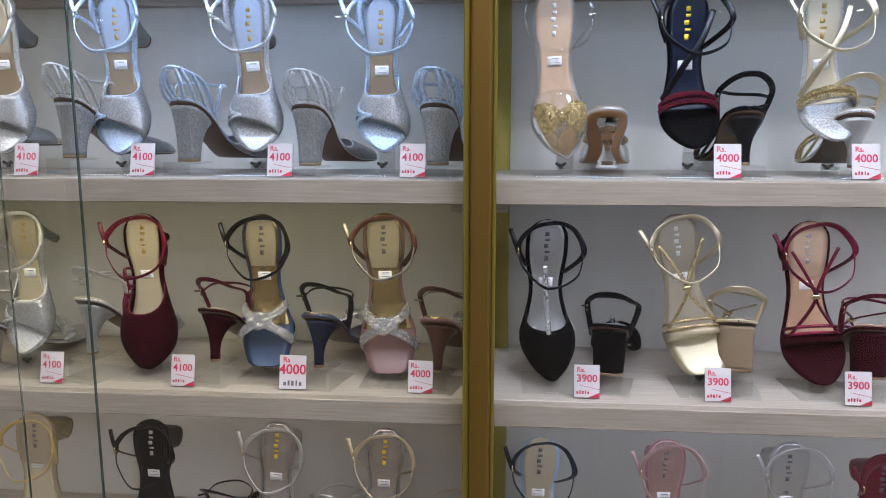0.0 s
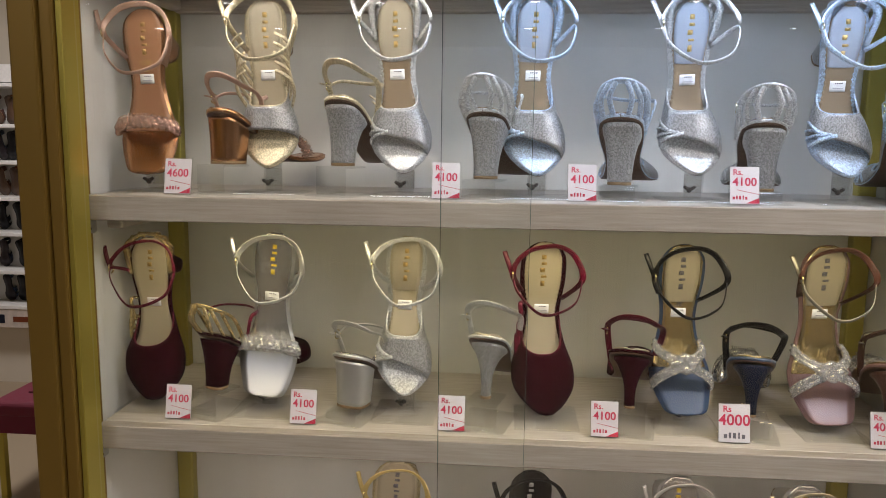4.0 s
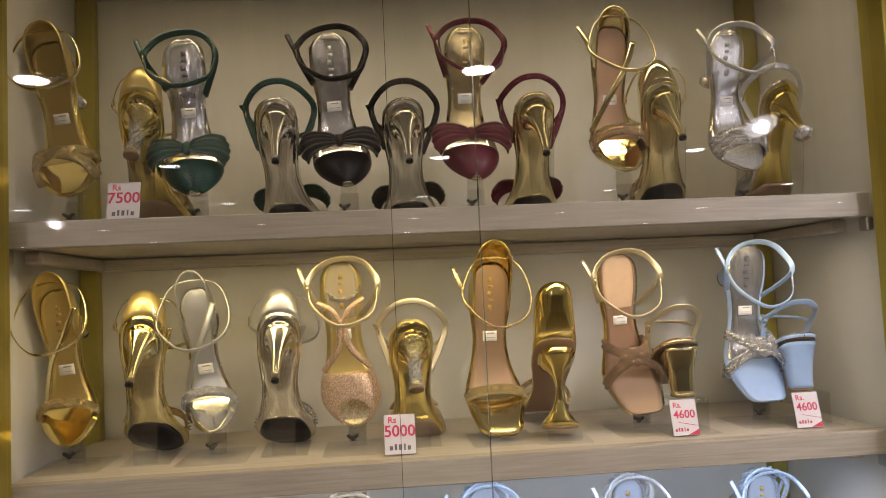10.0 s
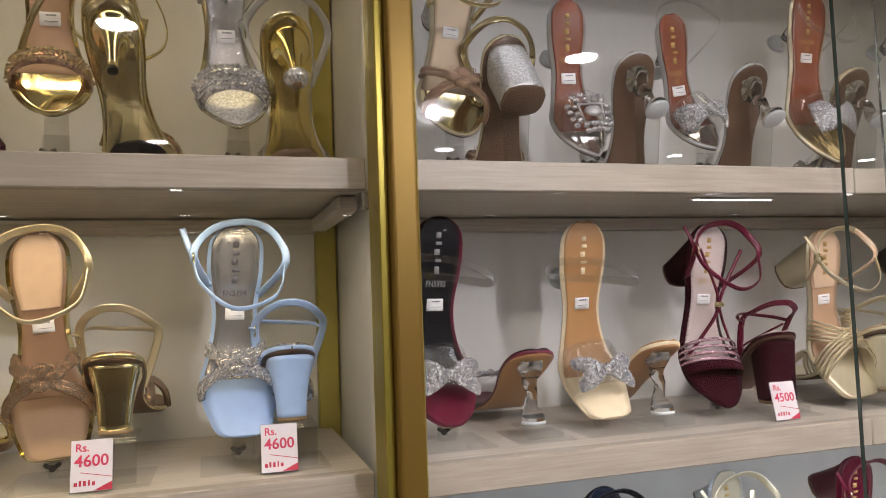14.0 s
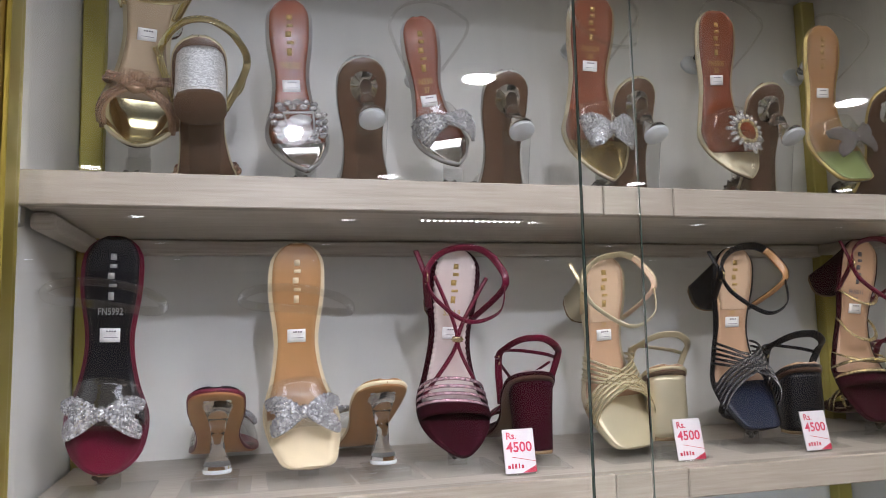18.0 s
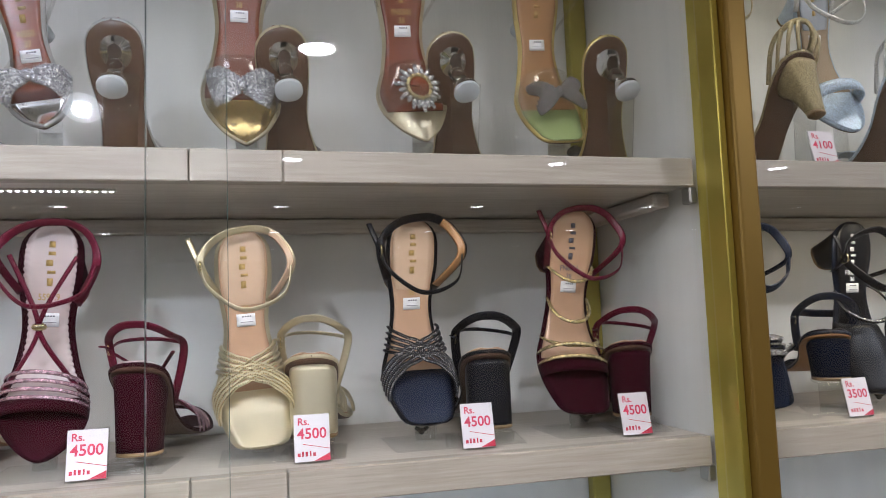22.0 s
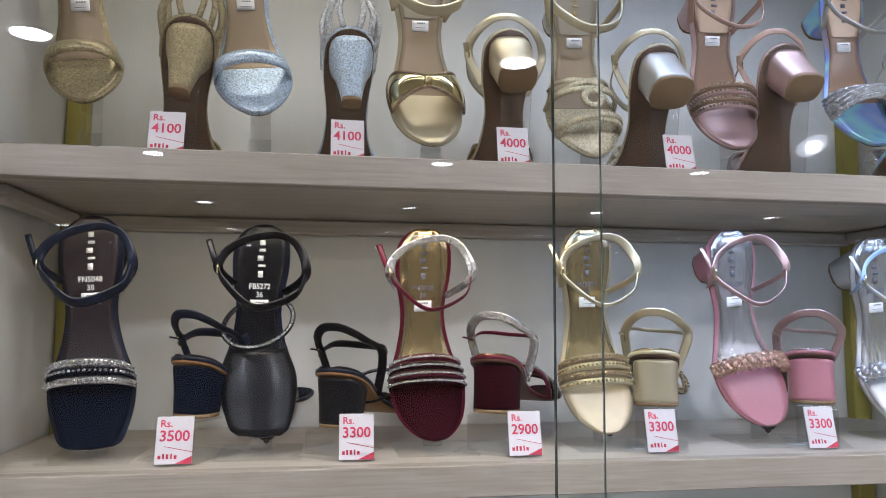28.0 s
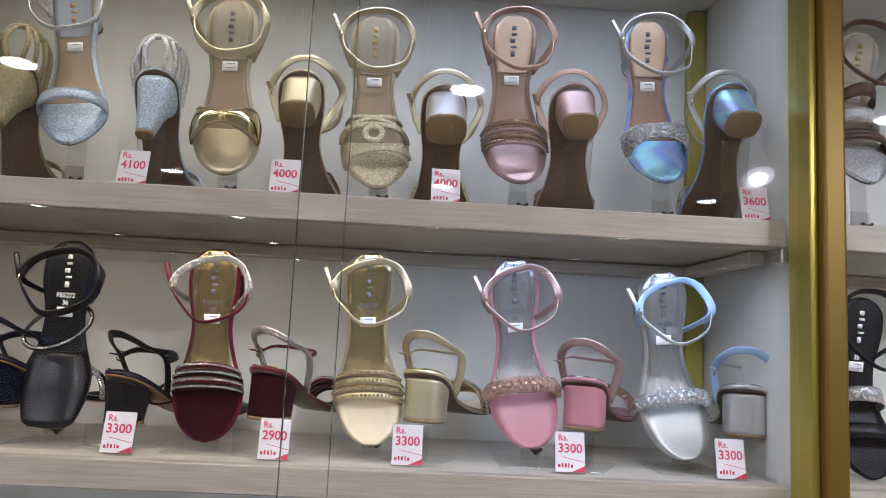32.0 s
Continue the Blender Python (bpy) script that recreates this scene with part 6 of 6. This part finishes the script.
PLACES["B2"] = [
    ((0.052, 0.256, 0.051, 0.022), ("U", 0.153, 0.014), None),
    ((0.235, 0.250, 0.246, 0.015), ("U", 0.326, 0.012), None),
    ((0.416, 0.245, 0.410, 0.015), ("U", 0.494, 0.012), ("4500", 0.460)),
    ((0.598, 0.237, 0.617, 0.012), ("U", 0.666, 0.017), ("4500", 0.663)),
    ((0.785, 0.249, 0.791, 0.023), ("U", 0.859, 0.013), ("4500", 0.833)),
    ((0.983, 0.261, 0.974, 0.022), ("U", 1.034, 0.014), ("4500", 1.014)),
]
PLACES["B3"] = [
    ((0.063, 0.252, 0.083, 0.026), ("U", 0.137, 0.012), None),
    ((0.243, 0.246, 0.255, 0.040), ("U", 0.321, 0.017), ("4000", 0.287)),
    ((0.417, 0.247, 0.440, 0.050), ("U", 0.462, 0.014), ("4000", 0.459)),
    ((0.624, 0.245, 0.636, 0.023), None, None),
]
PLACES["B4"] = [
    ((0.062, 0.240, 0.071, 0.010), ("U", 0.147, 0.020), ("3900", 0.116)),
    ((0.237, 0.249, 0.287, 0.027), ("U", 0.324, 0.031), ("3900", 0.292)),
    ((0.419, 0.241, 0.448, 0.015), ("U", 0.509, 0.024), ("3900", 0.475)),
]
PLACES["B5"] = [
    ((0.059, 0.218, 0.064, -0.004), None, None),
    ((0.243, 0.220, 0.256, -0.002), None, None),
    ((0.419, 0.222, 0.434, 0.000), None, None),
    ((0.551, 0.209, 0.569, -0.013), None, None),
]
PLACES["C1"] = [
    ((1.173, 0.270, 1.200, 0.062), ("S", 1.303, 0.160, 1.290, 1.185), ("4100", 1.290)),
    ((1.349, 0.282, 1.376, 0.057), ("S", 1.473, 0.158, 1.478, 1.185), ("4100", 1.470)),
    ((1.554, 0.268, 1.566, 0.031), ("S", 1.652, 0.168, 1.666), ("4000", 1.647)),
    ((1.740, 0.259, 1.755, 0.025), ("S", 1.834, 0.162, 1.842), ("4000", 1.838)),
    ((1.921, 0.274, 1.933, 0.042), ("S", 1.997, 0.174, 2.011), None),
    ((2.099, 0.278, 2.120, 0.054), ("S", 2.202, 0.188, 2.207), ("3600", 2.215)),
]
PLACES["C2"] = [
    ((1.205, 0.249, 1.222, 0.011), ("U", 1.308, 0.040), ("3500", 1.309)),
    ((1.383, 0.244, 1.386, 0.020), ("U", 1.457, 0.027), ("3300", 1.484)),
    ((1.560, 0.244, 1.570, 0.012), ("U", 1.628, 0.040), ("2900", 1.658)),
    ((1.751, 0.250, 1.766, 0.016), ("U", 1.818, 0.045), ("3300", 1.809)),
    ((1.932, 0.252, 1.961, 0.021), ("U", 2.014, 0.045), ("3300", 1.997)),
    ((2.124, 0.246, 2.150, 0.015), ("U", 2.218, 0.045), ("3300", 2.186)),
]
PLACES["D1"] = [
    ((2.392, 0.282, 2.383, 0.069), None, None),
]
PLACES["D2"] = [
    ((2.389, 0.226, 2.381, 0.002), None, None),
]

# how far each shelf's ankle straps sag below the heel
HANG = {"A3": 0.006, "A4": 0.013, "A2": 0.008, "A1": 0.012, "A5": 0.012, "B2": 0.012, "B3": 0.012, "B4": 0.012, "B5": 0.010, "C1": 0.010, "C2": 0.024}


def tell(s, how):
    """The label, with how the shoe stands where there is room for it."""
    return s["words"] + ", " + how if len((s["words"] + how).split()) < 12 else s["words"]


for bay_key, rows in PLACES.items():
    level = int(bay_key[1]) - 1
    z0 = LEVELS[level] + 0.0006
    for s, (f, second, tag) in zip(STYLES[bay_key], rows):
        A, B = Vector((f[0], 1.057, z0 + f[1])), Vector((f[2], 1.025, z0 + f[3]))
        length = length_for((B - A).length, s)
        s = {"hy": HANG.get(bay_key, 0.0), **s}
        ob, last = shoe(s, 1, length, tell(s, "on a clear stand"))
        ob.matrix_world = pose_between(last, A, B, (0.0, -1, 0.02))
        shoe_stand(B.x, 1.050, z0, max(0.05, f[3] + 0.03))
        if second and second[0] == "U":
            hb, deep = max(second[2], 0.012), 1.010 if bay_key[0] == "A" else 1.022
            s = {**s, **s.get("second", {})}
            yaw = s.get("yaw", {"A3": -17, "A4": -17, "A5": -17, "C2": -24, "B2": -12, "B4": -12}.get(bay_key, -4) + 4 * math.sin(40 * second[1]))
            ob, last = shoe({**s, "hoop": 0.038 if bay_key == "B2" else 0.044, "sag": 0.022, "lp": 0.80, "tail": False}, -1, min(length, 0.215), tell(s, "on a clear riser"))
            ob.matrix_world = pose(second[1], deep, z0 + hb, 0, 0, yaw)
            riser(second[1], deep, z0, hb, yaw)
        elif second:
            top = Vector((second[1], 1.02, z0 + second[2]))
            s = {**s, **s.get("second", {})}
            toe = Vector((second[3], second[4] if len(second) > 4 else 1.12 if bay_key == "A1" else 1.135, z0 + (0.052 if bay_key == "A1" else 0.012)))
            ob, last = shoe({**s, "hoop": 0.030, "tail": False, "loop": s.get("ank", "ring") != "cage"}, -1, length_for(0.222, s), tell(s, "tipped on its toe"))
            ob.matrix_world = pose_between(last, top, top + (toe - top).normalized() * 0.222, (0.0, 1, 0.5))
            sole_prop((second[1] + second[3]) / 2, 1.030, z0, second[2] * 0.62, -6.0)
        if tag:
            price_tag(tag[0], tag[1], z0 + 0.001, tag[0] in ("7500", "5000") or (bay_key == "A4" and tag[0] == "4000" and tag[1] < -0.2))

# ---- the shop beyond the end of the cases ----


def rack():
    r = thing("wall_rack", "white wall rack with six shelves and a printed strip", "shoe rack", m=pose(-3.1, 3.9, 0))
    part("back_board", box("back_board", -0.9, 0.9, 0.16, 0.18, 0.34, 1.80), "white_wall", r)
    for z in (0.477, 0.676, 0.889, 1.085, 1.284, 1.482, 1.70):
        part("rack_shelf", box("rack_shelf", -0.9, 0.9, 0.0, 0.158, z - 0.020, z, 0.002, 1), "trim_white", r)
    part("header", box("header", -0.9, 0.9, 0.02, 0.158, 1.705, 1.80, 0.003, 1), "trim_white", r)
    part("printed_strip", box("printed_strip", -0.9, 0.9, 0.005, 0.10, 0.35, 0.455, 0.002, 1), "banner", r, "strip printed with small coloured patches")
    for i in range(14):
        part("printed_patch", box("printed_patch", -0.85 + 0.125 * i, -0.85 + 0.125 * i + 0.055 + 0.02 * (i % 3), 0.0035, 0.0052, 0.375 + 0.01 * (i % 2), 0.435 - 0.01 * (i % 3)), ("navy", "rust", "mauve", "greyblue")[i % 4], r)
    part("light_strip", box("light_strip", -0.88, 0.88, 0.004, 0.012, 0.458, 0.4555 + 0.001), "trim_white", r)


rack()
setting("rack_base", box("rack_base", -4.05, -2.15, 4.0, 4.19, 0, 0.34), "paint", "cream closed base under the wall rack", "base panel")


def flat_sandal(mat, strap, bed, kind):
    s = thing("flat_sandal", "dark flat sandal propped on the wall rack" if strap != "yellow" else "flat sandal with bright yellow straps on the wall rack", "sandal", "sandals on the rack")
    last = Last(0.17, 0.012, "r", 1, 0.012)
    U = np.linspace(0, 1, 18)
    w, c, z = last.w(U), last.c(U), last.z(U)
    ex, ez = np.array((-1, -1, 1, 1)), np.array((0, -0.010, -0.010, 0))
    part("sole", loft("sole", np.stack([c[:, None] + ex * w[:, None], np.repeat((U * 0.17)[:, None], 4, 1), z[:, None] + ez], -1)[:, ::-1]), mat, s)
    part("footbed", band(last, 0.03, 0.96, 0.0008, 0.0015, 0, 7, 10), bed, s)
    for u0, u1 in (((0.52, 0.66), (0.74, 0.86)) if kind else ((0.5, 0.85),)):
        part("strap", band(last, u0, u1, 0.040, 0.003, 0, 11, 4), strap, s)
    part("ankle_strap", band(last, 0.06, 0.16, 0.045, 0.003, 0, 11, 3), strap, s)
    return s


KINDS = [flat_sandal(*k) for k in (("black", "black", "dark", 1), ("brown", "rust", "copper", 1), ("dark", "navy", "black", 0), ("black", "dark", "tan", 1), ("brown", "brownstrap", "tan", 0), ("black", "yellow", "yellow", 1), ("dark", "greyblue", "greyblue", 1))]
ORDER = ("4101020", "6052434", "4134343", "0020230", "2013202", "6061466")
used = set()
for i, z in enumerate((1.482, 1.284, 1.085, 0.889, 0.676, 0.477)):
    for j in range(7):
        k = int(ORDER[i][j])
        m = Matrix.Translation((-3.42 + 0.087 * j, 3.985, z + 0.155)) @ Matrix.Rotation(radians(-72), 4, "X") @ Matrix.Rotation(radians(8 * math.sin(5 * i + 3 * j)), 4, "Z")
        if k in used:
            copy_thing(KINDS[k], m)
        else:
            KINDS[k].matrix_world = m
            used.add(k)


def ottoman():
    o = thing("ottoman", "low maroon upholstered stool on square gold legs", "stool", m=pose(-2.55, 2.63, 0))
    part("seat_pad", box("seat_pad", 0, 0.46, 0, 0.39, 0.345, 0.405, 0.022, 4), "seat", o)
    part("seat_box", box("seat_box", 0.012, 0.448, 0.012, 0.378, 0.275, 0.352, 0.006, 2), "seat", o)
    for x in (0.03, 0.43):
        for y in (0.03, 0.36):
            part("leg", box("leg", x - 0.013, x + 0.013, y - 0.013, y + 0.013, 0, 0.276, 0.002, 1), "olive", o)


ottoman()
sc = thing("cloth_strap", "crumpled blue cloth strap lying on the maroon stool", "cloth", m=pose(-2.36, 2.80, 0.405))
part("cloth_loop", tube("cloth_loop", spline([(-0.03, -0.03, 0.008), (0.02, 0.0, 0.022), (0.07, 0.03, 0.03), (0.10, 0.0, 0.02), (0.05, -0.03, 0.010)], 26), 0.016, 8, flat=0.5), "blue_cloth", sc)
part("cloth_end", tube("cloth_end", spline([(-0.10, -0.05, 0.004), (-0.05, -0.035, 0.005), (0.0, -0.01, 0.012)], 12), 0.006, 6, flat=0.5), "seat", sc)
